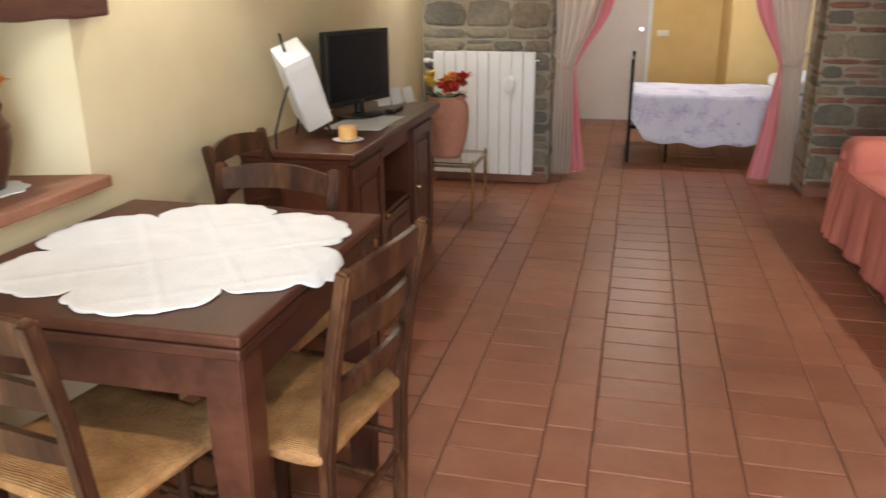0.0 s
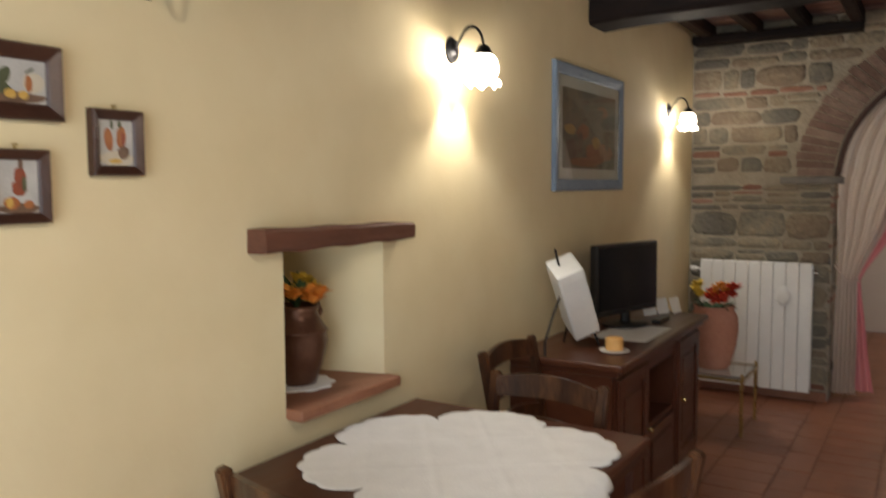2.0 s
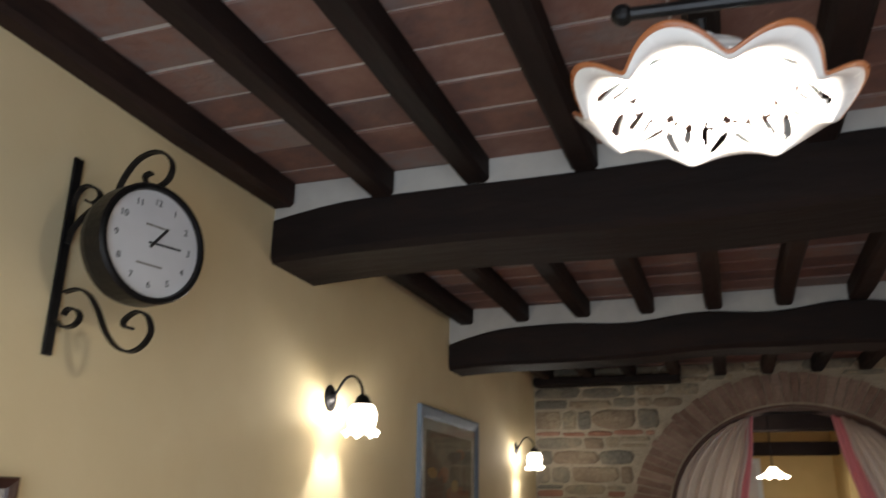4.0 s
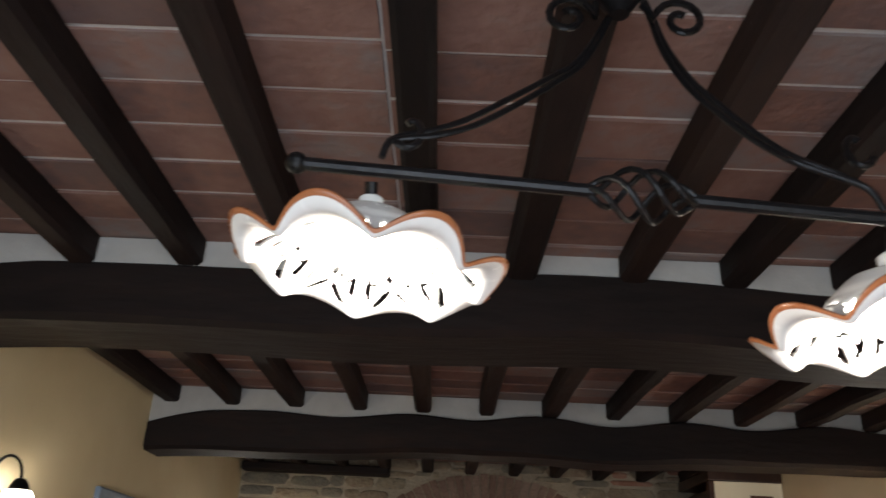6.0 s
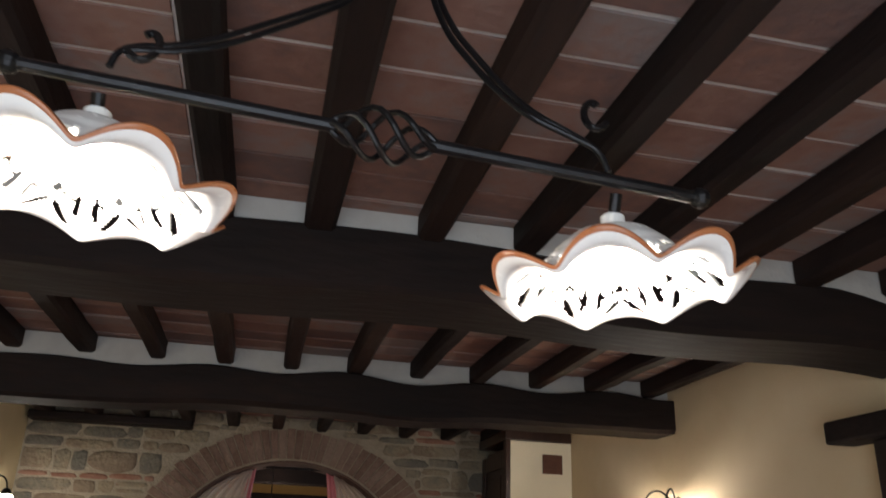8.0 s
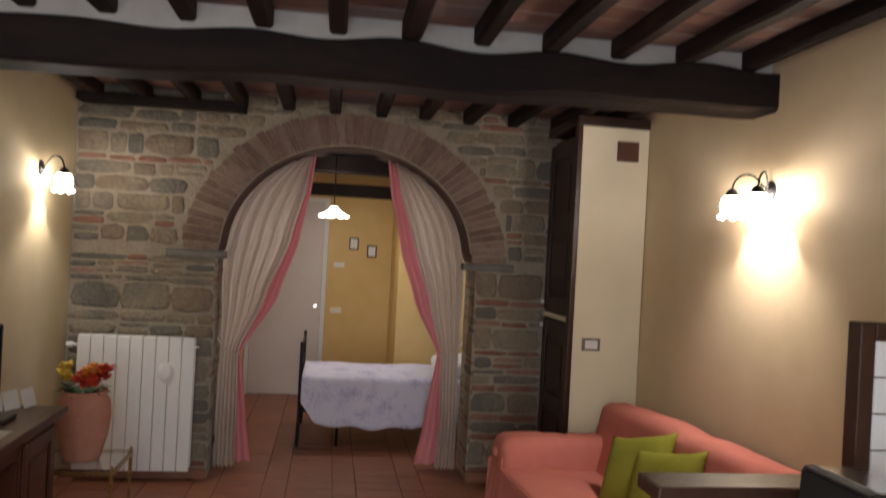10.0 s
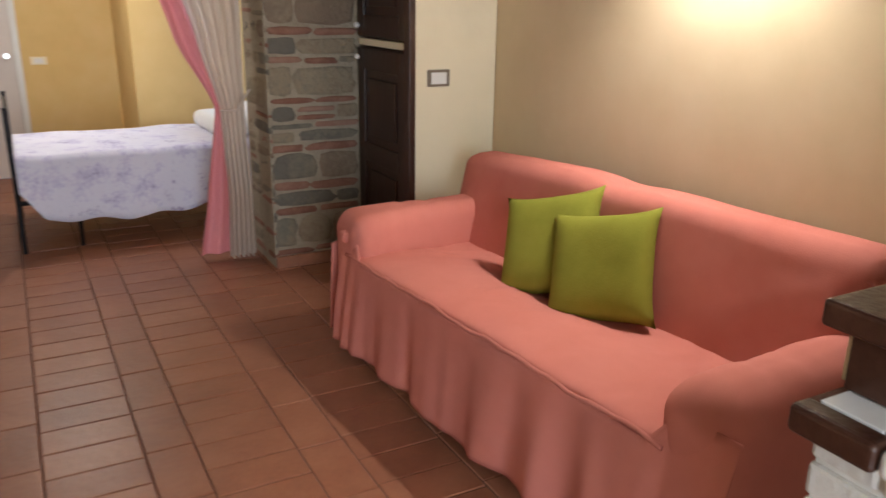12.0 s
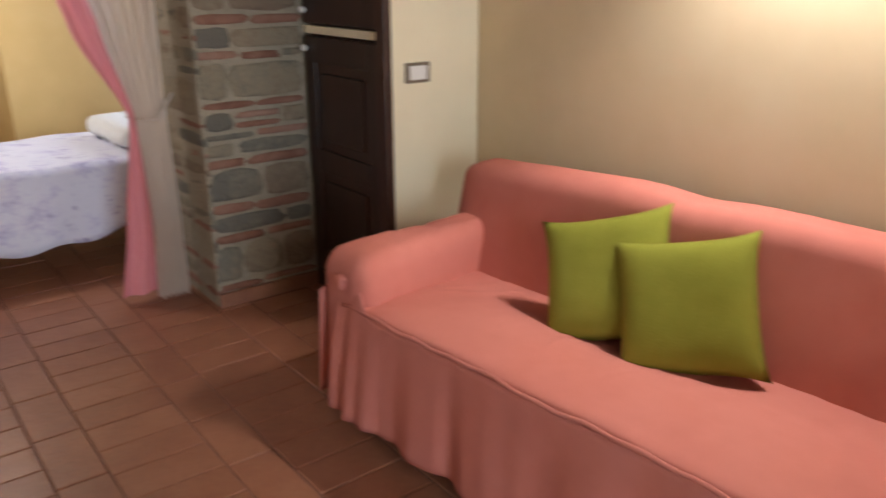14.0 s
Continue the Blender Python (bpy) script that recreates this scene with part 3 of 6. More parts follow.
def tablecloth():
    """A white cloth with a scalloped hem; its corners hang a little over the table's edge."""
    bm = bmesh.new()
    n, rings = 240, 30
    cx, cy = 0.505, -4.05
    loops = []
    for j in range(rings + 1):
        u = j / rings
        loop = []
        for k in range(n):
            a = 2 * math.pi * k / n
            lobe = abs(math.cos(3 * (a + radians(75))))
            base = 0.306 + 0.098 * lobe ** 0.42 + 0.008 * math.sin(2 * a + 1)
            scal = 0.011 * abs(math.sin(15 * a)) - 0.005 + 0.004 * noise.noise(Vector((math.cos(a) * 6, math.sin(a) * 6, 1)))
            r = u * (base + scal)
            x, y = cx + r * math.cos(a) * 0.97, cy + r * math.sin(a)
            z = 0.7786 + 0.0014 * noise.noise(Vector((x * 14, y * 14, 0))) + 0.0022 * max(0, 1 - abs(((x - cx) * 0.8 + (y - cy) * 0.6) % 0.16 - 0.08) / 0.012) + 0.0022 * max(0, 1 - abs(((x - cx) * 0.6 - (y - cy) * 0.8) % 0.21 - 0.08) / 0.012)
            over = max(0.0, x - 0.862, -4.472 - y)
            if over > 0:
                z -= over * 0.8
            loop.append((x, y, z))
        loops.append(loop)
    rows = [[bm.verts.new(q) for q in loop] for loop in loops[1:]]
    c = bm.verts.new((cx, cy, 0.779))
    for k in range(n):
        bm.faces.new((c, rows[0][k], rows[0][(k + 1) % n]))
    for p, q in zip(rows, rows[1:]):
        for k in range(n):
            bm.faces.new((p[k], q[k], q[(k + 1) % n], p[(k + 1) % n]))
    bmesh.ops.recalc_face_normals(bm, faces=bm.faces)
    bmesh.ops.solidify(bm, geom=bm.faces[:], thickness=-0.0018)
    tagged(part("tablecloth", bm, LINEN, smooth=True), "white linen tablecloth with scalloped lace hem on the table", "tablecloth")


tablecloth()


def rush_chair(m, label):
    c = thing("dining_chair", m, label, "chair", "chairs round the table")
    posts = []
    for sx in (-1, 1):
        pts = [(sx * 0.175, -0.17, 0.0), (sx * 0.178, -0.175, 0.25), (sx * 0.18, -0.178, 0.44), (sx * 0.182, -0.205, 0.66), (sx * 0.185, -0.245, 0.865)]
        bm = bmesh.new()
        bent(bm, pts, 0.034, 0.030, (1, 0, 0))
        bmesh.ops.bevel(bm, geom=bm.edges[:], offset=0.006, segments=2, affect="EDGES")
        part("back_post", bm, CHAIR_WOOD, c)
        bm = bmesh.new()
        rod(bm, [(sx * 0.19, 0.185, 0.0), (sx * 0.19, 0.185, 0.2), (sx * 0.19, 0.183, 0.455)], [0.014, 0.018, 0.019], 10)
        part("front_leg", bm, CHAIR_WOOD, c)
    for z, y, h in ((0.82, -0.235, 0.062), (0.70, -0.212, 0.048), (0.585, -0.197, 0.045)):
        bm = bmesh.new()

        def slat(u, v, z=z, y=y, h=h):
            x = -0.175 + 0.35 * u
            lift = 0.018 * math.cos((u - 0.5) * math.pi) * (1 if v > 0.5 else 0.4)
            return (x, y - 0.028 * math.sin(u * math.pi) - 0.10 * (z + h * (v - 0.5) - z), z + h * (v - 0.5) + lift)
        sheet(bm, slat, 10, 2, 0.014)
        part("back_slat", bm, CHAIR_WOOD, c)
    seat = soft_box((-0.205, -0.185, 0.430), (0.205, 0.205, 0.468), 0.018, 12, 0.004, 14.0, 3.0)
    part("seat", seat, RUSH, c, "woven rush seat", smooth=True)
    for sx in (-1, 1):
        for z in (0.16, 0.30):
            bm = bmesh.new()
            rod(bm, [(sx * 0.178, -0.17, z), (sx * 0.186, 0.0, z), (sx * 0.19, 0.185, z)], [0.008, 0.011, 0.008], 8)
            part("rung", bm, CHAIR_WOOD, c)
    for y, z in ((0.185, 0.22), (0.185, 0.34), (-0.172, 0.25)):
        bm = bmesh.new()
        rod(bm, [(-0.185, y, z), (0, y, z), (0.185, y, z)], [0.008, 0.011, 0.008], 8)
        part("rung", bm, CHAIR_WOOD, c)
    return c


CHAIR = rush_chair(pose(0.470, -4.385, 0, 0, 0, -12), "worn dark wooden ladder-back chair with a woven rush seat")
for q in (pose(0.795, -4.118, 0, 0, 0, 82), pose(0.485, -3.775, 0, 0, 0, 176), pose(0.395, -3.125, 0, 0, 0, -92)):
    copy_thing(CHAIR, q)


# ---- television side ----
def tv_cabinet():
    c = thing("tv_cabinet", SKEW @ pose(0.005, -2.21, 0), "reddish walnut television cabinet with panelled doors and an open middle", "cabinet")
    part("top", boxed((0.0, -0.70, 0.745), (0.475, 0.69, 0.775), 0.008, 3), CABINET_WOOD, c)
    part("cornice", boxed((0.0, -0.68, 0.722), (0.455, 0.67, 0.745), 0.006), CABINET_WOOD, c)
    part("plinth", boxed((0.0, -0.67, 0.0), (0.43, 0.66, 0.08), 0.005), CABINET_WOOD, c)
    for y in (-0.665, -0.235, 0.215, 0.635):
        part("upright", boxed((0.0, y - 0.012, 0.08), (0.43, y + 0.012, 0.722), 0.002), CABINET_WOOD, c)
    part("back_panel", boxed((0.0, -0.65, 0.08), (0.012, 0.62, 0.722)), CABINET_WOOD, c)
    part("shelf", boxed((0.012, -0.223, 0.385), (0.425, 0.203, 0.407), 0.002), CABINET_WOOD, c)
    flap = part("flap_door", boxed((0.418, -0.222, 0.095), (0.434, 0.202, 0.380), 0.003), CABINET_WOOD, c)
    part("panel", boxed((0.435, -0.165, 0.145), (0.441, 0.145, 0.330), 0.004), CABINET_WOOD, flap)
    part("rail", boxed((0.400, -0.223, 0.655), (0.430, 0.203, 0.722), 0.003), CABINET_WOOD, c)
    for y0, y1 in ((-0.65, -0.25), (0.23, 0.62)):
        door = part("door", boxed((0.418, y0, 0.095), (0.436, y1, 0.71), 0.003), CABINET_WOOD, c)
        for a, b in (((0.437, y0 + 0.005, 0.1), (0.448, y0 + 0.06, 0.705)), ((0.437, y1 - 0.06, 0.1), (0.448, y1 - 0.005, 0.705)),
                     ((0.437, y0 + 0.06, 0.1), (0.448, y1 - 0.06, 0.16)), ((0.437, y0 + 0.06, 0.645), (0.448, y1 - 0.06, 0.705))):
            part("stile", boxed(a, b, 0.003), CABINET_WOOD, door)
        part("panel", boxed((0.437, y0 + 0.09, 0.19), (0.443, y1 - 0.09, 0.615), 0.004), CABINET_WOOD, door)
        bm = bmesh.new()
        lathe(bm, [(0.004, 0), (0.006, 0.01), (0.012, 0.018), (0.010, 0.026), (0.001, 0.03)], 12)
        bmesh.ops.transform(bm, matrix=pose(0.448, y1 - 0.03 if y0 < 0 else y0 + 0.03, 0.42, 0, 90, 0), verts=bm.verts)
        part("knob", bm, BRASS, door, "small brass knob")


tv_cabinet()


def television():
    t = thing("television", pose(0.235, -2.05, 0.779, 0, 0, -15), "black flat-screen television switched off on its stand", "television")
    part("screen_frame", boxed((-0.025, -0.255, 0.058), (0.015, 0.255, 0.395), 0.008, 3), BLACK_PLASTIC, t)
    part("screen", boxed((0.0155, -0.235, 0.085), (0.0175, 0.235, 0.378)), SCREEN, t, "dark glossy screen")
    bm = bmesh.new()
    lathe(bm, [(0.10, 0), (0.10, 0.008), (0.03, 0.016), (0.022, 0.02), (0.022, 0.075)], 28)
    for v in bm.verts:
        v.co.y *= 1.25
    part("stand", bm, BLACK_PLASTIC, t)


television()


def white_lamp():
    c = thing("leaning_lampshade", pose(0.230, -2.615, 0.777), "white fabric-covered lampshade leaning on a black wire stand", "lamp")
    m = Matrix.Translation((0, 0.03, 0.072)) @ Matrix.Rotation(radians(35), 4, "X") @ Matrix.Rotation(radians(42), 4, "Z")
    part("shade", soft_box((-0.060, -0.072, 0.0), (0.060, 0.072, 0.345), 0.012, 8, 0.003, 8.0, 1.0), PAPER, c).matrix_basis = m
    bm = bmesh.new()
    rod(bm, [(-0.02, -0.30, 0.005), (-0.03, -0.28, 0.06), (-0.03, -0.20, 0.16), (-0.02, -0.12, 0.26), (-0.02, -0.21, 0.42)], 0.005)
    rod(bm, [(0.08, 0.02, 0.004), (0.05, 0.0, 0.10), (-0.02, -0.10, 0.24)], 0.005)
    rod(bm, [(-0.08, 0.02, 0.004), (-0.05, 0.0, 0.10), (-0.02, -0.10, 0.24)], 0.005)
    part("wire_stand", bm, IRON, c, "bent black wire stand")


white_lamp()


def small_things():
    bm = bmesh.new()
    lathe(bm, [(0.001, 0), (0.055, 0.001), (0.062, 0.006), (0.056, 0.005), (0.001, 0.003)], 28)
    tagged(part("saucer", bm, PAPER), "white saucer under an orange candle", "saucer").location = (0.40, -2.66, 0.777)
    bm = bmesh.new()
    lathe(bm, [(0.001, 0), (0.034, 0), (0.036, 0.004), (0.036, 0.048), (0.030, 0.052), (0.008, 0.049), (0.001, 0.049)], 20)
    tagged(part("candle", bm, WAX), "short orange wax candle on a saucer", "candle").location = (0.40, -2.66, 0.7835)
    bm = bmesh.new()
    sheet(bm, lambda u, v: (0.20 + 0.25 * u, -2.42 + 0.40 * v, 0.7765 + 0.001 * math.sin(9 * u + 7 * v)), 8, 8, 0.0012)
    tagged(part("table_runner", bm, PAPER), "thin pale cloth under the television", "cloth")
    tagged(part("remote_control", boxed((0.33, -1.95, 0.776), (0.375, -1.78, 0.796), 0.006), BLACK_PLASTIC), "slim black remote control on the cabinet", "remote")
    for k in range(3):
        bm = boxed((-0.045, -0.0015, 0), (0.045, 0.0015, 0.085))
        ob = tagged(part("greeting_card", bm, PAPER), "small white folded card standing on the cabinet", "card", "cards on the cabinet")
        ob.matrix_world = pose(0.25 + 0.05 * k, -1.70 + 0.07 * k, 0.776, -16, 0, 62 + 8 * k)


small_things()


def glass_table():
    t = thing("glass_side_table", pose(0.37, -0.84, 0), "small glass-topped side table with slim brass legs", "table")
    part("glass_top", boxed((-0.22, -0.205, 0.338), (0.22, 0.205, 0.346), 0.002), CLEAR, t, "clear glass top")
    for a, b in (((-0.225, -0.215, 0.318), (0.225, -0.203, 0.336)), ((-0.225, 0.203, 0.318), (0.225, 0.215, 0.336)), ((-0.225, -0.203, 0.318), (-0.213, 0.203, 0.336)), ((0.213, -0.203, 0.318), (0.225, 0.203, 0.336))):
        part("rim", boxed(a, b, 0.003), BRASS, t)
    for sx in (-1, 1):
        for sy in (-1, 1):
            bm = bmesh.new()
            rod(bm, [(sx * 0.213, sy * 0.203, 0), (sx * 0.213, sy * 0.203, 0.35), (sx * 0.213, sy * 0.203, 0.365)], [0.010, 0.010, 0.006], 12)
            part("leg", bm, BRASS, t)


glass_table()


def blossom(bm, p, size, rng):
    """Curled petals round a centre."""
    base = Vector(p)
    for k in range(7):
        a = 2 * math.pi * k / 7 + rng.uniform(-0.3, 0.3)
        tilt = rng.uniform(0.3, 1.0)
        d = Vector((math.cos(a) * math.cos(tilt), math.sin(a) * math.cos(tilt), math.sin(tilt)))
        s = Vector((-math.sin(a), math.cos(a), 0))
        n = d.cross(s)
        q = [base, base + d * size * 0.55 + s * size * 0.38 + n * size * 0.1, base + d * size + s * size * 0.18, base + d * size * 1.02 - s * size * 0.18, base + d * size * 0.55 - s * size * 0.38 + n * size * 0.1]
        bm.faces.new([bm.verts.new(v) for v in q])


def leaf_blade(bm, p, d, length, width, droop):
    d = Vector(d).normalized()
    s = d.cross(Vector((0, 0, 1))).normalized() if abs(d.z) < 0.99 else Vector((1, 0, 0))
    prev = None
    for k in range(6):
        u = k / 5
        c = Vector(p) + d * length * u + Vector((0, 0, -droop * u * u))
        w = width * (math.sin(math.pi * min(0.98, 0.12 + 0.86 * u)) + 0.02)
        row = (bm.verts.new(c + s * w / 2 + Vector((0, 0, 0.15 * w))), bm.verts.new(c), bm.verts.new(c - s * w / 2 + Vector((0, 0, 0.15 * w))))
        if prev:
            bm.faces.new((prev[0], prev[1], row[1], row[0]))
            bm.faces.new((prev[1], prev[2], row[2], row[1]))
        prev = row


def flower_heads(owner, spots, seed):
    rng = random.Random(seed)
    for (x, y, z), mat, name in spots:
        bm = bmesh.new()
        for k in range(5):
            blossom(bm, (x + rng.uniform(-0.02, 0.02), y + rng.uniform(-0.02, 0.02), z + rng.uniform(-0.012, 0.015)), rng.uniform(0.034, 0.05), rng)
        part("flower", bm, mat, owner, name)


def flower_pot():
    c = thing("flower_pot", pose(0.375, -0.845, 0.347), "terracotta pot of red and orange silk flowers on glass table", "flowerpot")
    bm = bmesh.new()
    lathe(bm, [(0.001, 0), (0.088, 0), (0.098, 0.02), (0.128, 0.14), (0.140, 0.235), (0.137, 0.245), (0.140, 0.255), (0.134, 0.315), (0.112, 0.352), (0.118, 0.366), (0.120, 0.376), (0.108, 0.376), (0.100, 0.34), (0.001, 0.33)], 36)
    part("pot", bm, POT, c, smooth=True)
    spots = [((0.06, -0.05, 0.43), RED, "red silk flower"), ((0.10, 0.01, 0.44), RED, "red silk flower"), ((0.02, -0.06, 0.44), ORANGE, "orange silk flower"), ((0.05, 0.03, 0.48), ORANGE, "orange silk flower"),
             ((0.00, -0.02, 0.45), RED, "red silk flower"), ((-0.10, -0.06, 0.46), YELLOW, "yellow silk flower"), ((-0.11, 0.0, 0.48), YELLOW, "yellow silk flower"), ((0.11, -0.04, 0.48), RED, "red silk flower"), ((0.03, -0.08, 0.40), RED, "red silk flower"), ((0.08, -0.09, 0.42), RED, "red silk flower"), ((0.00, -0.10, 0.43), RED, "red silk flower"), ((0.07, 0.0, 0.47), ORANGE, "orange silk flower"), ((0.04, -0.05, 0.47), ORANGE, "orange silk flower"), ((-0.07, -0.09, 0.44), YELLOW, "yellow silk flower")]
    flower_heads(c, spots, 3)
    bm = bmesh.new()
    rng = random.Random(8)
    for k in range(34):
        a = rng.uniform(0, 6.28)
        leaf_blade(bm, (0.03 * math.cos(a), 0.03 * math.sin(a), 0.34), (math.cos(a), math.sin(a), rng.uniform(0.4, 1.4)), rng.uniform(0.09, 0.15), 0.035, 0.04)
    part("foliage", bm, LEAF, c)


flower_pot()


# ---- radiator ----
def radiator():
    r = thing("radiator", pose(0.106, -0.085, 0.0), "white panelled aluminium radiator fixed to the stone wall", "radiator")
    n, w = 9, 0.717 / 9
    for k in range(n):
        bm = bmesh.new()
        box(bm, (k * w + 0.0015, -0.034, 0.075), ((k + 1) * w - 0.0015, -0.022, 0.905), 0.004)
        box(bm, (k * w + 0.028, -0.022, 0.09), (k * w + 0.050, 0.03, 0.90), 0.004)
        box(bm, (k * w + 0.0015, 0.022, 0.09), ((k + 1) * w - 0.0015, 0.034, 0.905), 0.004)
        for j in range(4):
            box(bm, (k * w + 0.004, -0.034 + j * 0.018, 0.908), ((k + 1) * w - 0.004, -0.024 + j * 0.018, 0.930), 0.003, 1)
        box(bm, (k * w + 0.0015, -0.034, 0.900), ((k + 1) * w - 0.0015, 0.036, 0.912), 0.002, 1)
        part("section", bm, WHITE_ENAMEL, r)
    bm = bmesh.new()
    rod(bm, [(0.0, 0.0, 0.862), (-0.03, 0.0, 0.862), (-0.034, 0.0, 0.862), (-0.072, 0.0, 0.862)], [0.011, 0.011, 0.020, 0.018], 12)
    part("valve", bm, WHITE_ENAMEL, r)
    bm = bmesh.new()
    rod(bm, [(0.716, 0.0, 0.872), (0.745, 0.0, 0.872)], 0.012, 10)
    part("air_vent", bm, CHROME, r)
    for x in (0.12, 0.60):
        for z in (0.15, 0.83):
            bm = bmesh.new()
            rod(bm, [(x, 0.03, z), (x, 0.10, z)], 0.008, 8)
            part("wall_bracket", bm, CHROME, r)
    bm = bmesh.new()
    lathe(bm, [(0.001, 0), (0.045, 0.002), (0.05, 0.01), (0.03, 0.02), (0.001, 0.022)], 18)
    for v in bm.verts:
        v.co.y *= 1.35
    bmesh.ops.transform(bm, matrix=pose(0.545, -0.034, 0.71, 90, 0, 0), verts=bm.verts)
    part("humidifier", bm, PAPER, r, "small white ceramic humidifier")


radiator()
# ---- sofa side ----
def sofa():
    s = thing("sofa", pose(2.575, -1.0, 0, 0, 0, 4.5), "three-seat sofa under a loose salmon cotton throw cover", "sofa")
    # local x from the front (0) to the wall (0.83), y from the arm by the wardrobe (0) to the far arm (-2.05)
    part("base", soft_box((0.04, -1.90, 0.05), (0.80, -0.10, 0.38), 0.04, 6), SALMON, s, smooth=True)

    def seat_top(u, v):
        y = -0.20 - 1.60 * v
        x = 0.000 + 0.64 * u
        crown = 0.024 * math.sin(math.pi * min(1.0, u * 1.5)) * math.sin(math.pi * v) ** 0.5
        z = 0.448 + crown - 0.050 * u - 0.010 * (max(0, 0.05 - u) / 0.05) ** 2
        z += 0.004 * noise.noise(Vector((x * 5, y * 4, 0))) + 0.0025 * noise.noise(Vector((x * 5 + y * 16, y * 3, 8)))
        z -= 0.018 * math.exp(-((x - 0.46) ** 2 + (y + 0.92) ** 2) / 0.05)
        for cy, lean, long in ((-0.26, 0.35, 0.30), (-0.31, 0.55, 0.22), (-1.70, -0.5, 0.25), (-1.62, -0.8, 0.18), (-1.05, 0.2, 0.16), (-0.80, -0.3, 0.2)):
            off = (y - cy) + lean * (x - 0.3)
            z += 0.0045 * math.exp(-(off / 0.012) ** 2) * math.exp(-((x - 0.34) / long) ** 2)
        return (x, y, z)
    bm = bmesh.new()
    sheet(bm, seat_top, 40, 200, 0.04)
    part("seat", bm, SALMON, s, smooth=True)
    bm = bmesh.new()
    rod(bm, [(-0.004 + 0.003 * math.sin(k * 0.9), -0.19 - 1.62 * k / 40, 0.440 + 0.004 * math.sin(k * 0.55) + 0.003 * math.sin(k * 1.7)) for k in range(41)], 0.0065, 8)
    part("piping", bm, SALMON, s, "corded seam along the seat's front edge", smooth=True)
    back = soft_box((0.56, -1.86, 0.30), (0.74, -0.02, 0.795), 0.055, 34, 0.004, 2.4, 4.0)
    for v in back.verts:
        h = max(0.0, v.co.z - 0.36) / 0.42
        v.co.x += 0.10 * h
        v.co.z -= 0.040 * max(0.0, h) * max(0.0, (v.co.y + 0.7) / 0.7)
        v.co.z -= 0.012 * h * math.exp(-((v.co.y + 0.95) / 0.10) ** 2)
        for cy, lean in ((-0.12, 0.9), (-0.20, 0.6), (-1.74, -0.8), (-1.66, -0.5)):
            v.co.x -= 0.004 * math.exp(-(((v.co.y - cy) + lean * (v.co.z - 0.62)) / 0.018) ** 2) * h
        v.co.x += 0.004 * noise.noise(v.co * 5.0) + 0.0025 * noise.noise(Vector((v.co.y * 9 + v.co.z * 14, v.co.z * 3, 1)))
    part("backrest", back, SALMON, s, smooth=True)
    for y0, y1, sd in ((-0.29, -0.045, 1.0), (-1.965, -1.745, 2.0)):
        arm = soft_box((0.0, y0, 0.10), (0.80, y1, 0.592), 0.075 if sd < 1.5 else 0.10, 26, 0.004, 5.0, sd)
        for v in arm.verts:
            top = max(0.0, (v.co.z - 0.40) / 0.19)
            v.co.z += top * (0.010 * noise.noise(Vector((v.co.x * 4, v.co.y * 10, sd))) + 0.010 * math.sin(v.co.x * 5.0 + 1.0))
            v.co.y += 0.005 * noise.noise(Vector((v.co.x * 14 + v.co.z * 6, v.co.z * 5, sd + 4)))
            crease = math.exp(-((v.co.x - 0.20 - 0.5 * (v.co.y - y0)) / 0.02) ** 2) + math.exp(-((v.co.x - 0.36 - 0.3 * (v.co.y - y0)) / 0.018) ** 2)
            v.co.z -= 0.006 * top * crease
            if sd < 1.5:
                v.co.y = -0.045 + (v.co.y + 0.045) * (1 - 0.38 * min(1.0, v.co.x / 0.6))
        part("armrest", arm, SALMON, s, smooth=True)

    def skirt(u, v):
        y = -0.05 - 1.93 * u
        arm = max(0.0, 0.135 - u) / 0.135 + max(0.0, u - 0.885) / 0.115
        lean = min(1.0, arm * 3.0)
        fold = 0.011 * math.sin(24 * u + 2.5 * math.sin(9 * u)) + 0.008 * math.sin(55 * u + 3 * math.sin(7 * u)) + 0.012 * noise.noise(Vector((u * 26, 0.3, v * 0.8)))
        sharp = 0.012 * max(0.0, math.sin(37 * u + 2 * math.sin(5 * u))) ** 4
        fold += sharp + (0.016 * math.sin(105 * u) * lean)
        top = 0.436 + 0.100 * lean * (1 - 0.45 * max(0, arm - 0.6))
        hem = 0.072 + 0.010 * math.sin(9 * u + 0.7) + 0.006 * noise.noise(Vector((u * 14, 5, 0)))
        end = max(0.0, 0.07 - u) / 0.07
        x = -0.006 - 0.045 * v ** 0.7 * (1 - 0.6 * end) + fold * (0.06 + 0.94 * v) * (1 - 0.5 * end) + 0.02 * end ** 2
        x += 0.02 * max(0, arm - 0.75) * 4 + 0.030 * lean * (1 - v) ** 2
        return (x, y, top + (hem - top) * v)
    bm = bmesh.new()
    sheet(bm, skirt, 300, 20, 0.005)
    part("skirt", bm, SALMON, s, "hanging gathered skirt of the throw cover", smooth=True)

    def side(u, v):
        x = -0.004 + 0.784 * u
        fold = 0.010 * math.sin(26 * u) + 0.008 * noise.noise(Vector((u * 14, 2.3, v)))
        return (x - 0.01 * v * (1 - u), -0.062 + 0.012 * v + 0.6 * fold * (0.2 + v), 0.50 - 0.42 * v - 0.05 * (1 - u) ** 6 * (1 - v))
    bm = bmesh.new()
    sheet(bm, side, 80, 12, 0.005)
    part("side_drape", bm, SALMON, s, smooth=True)

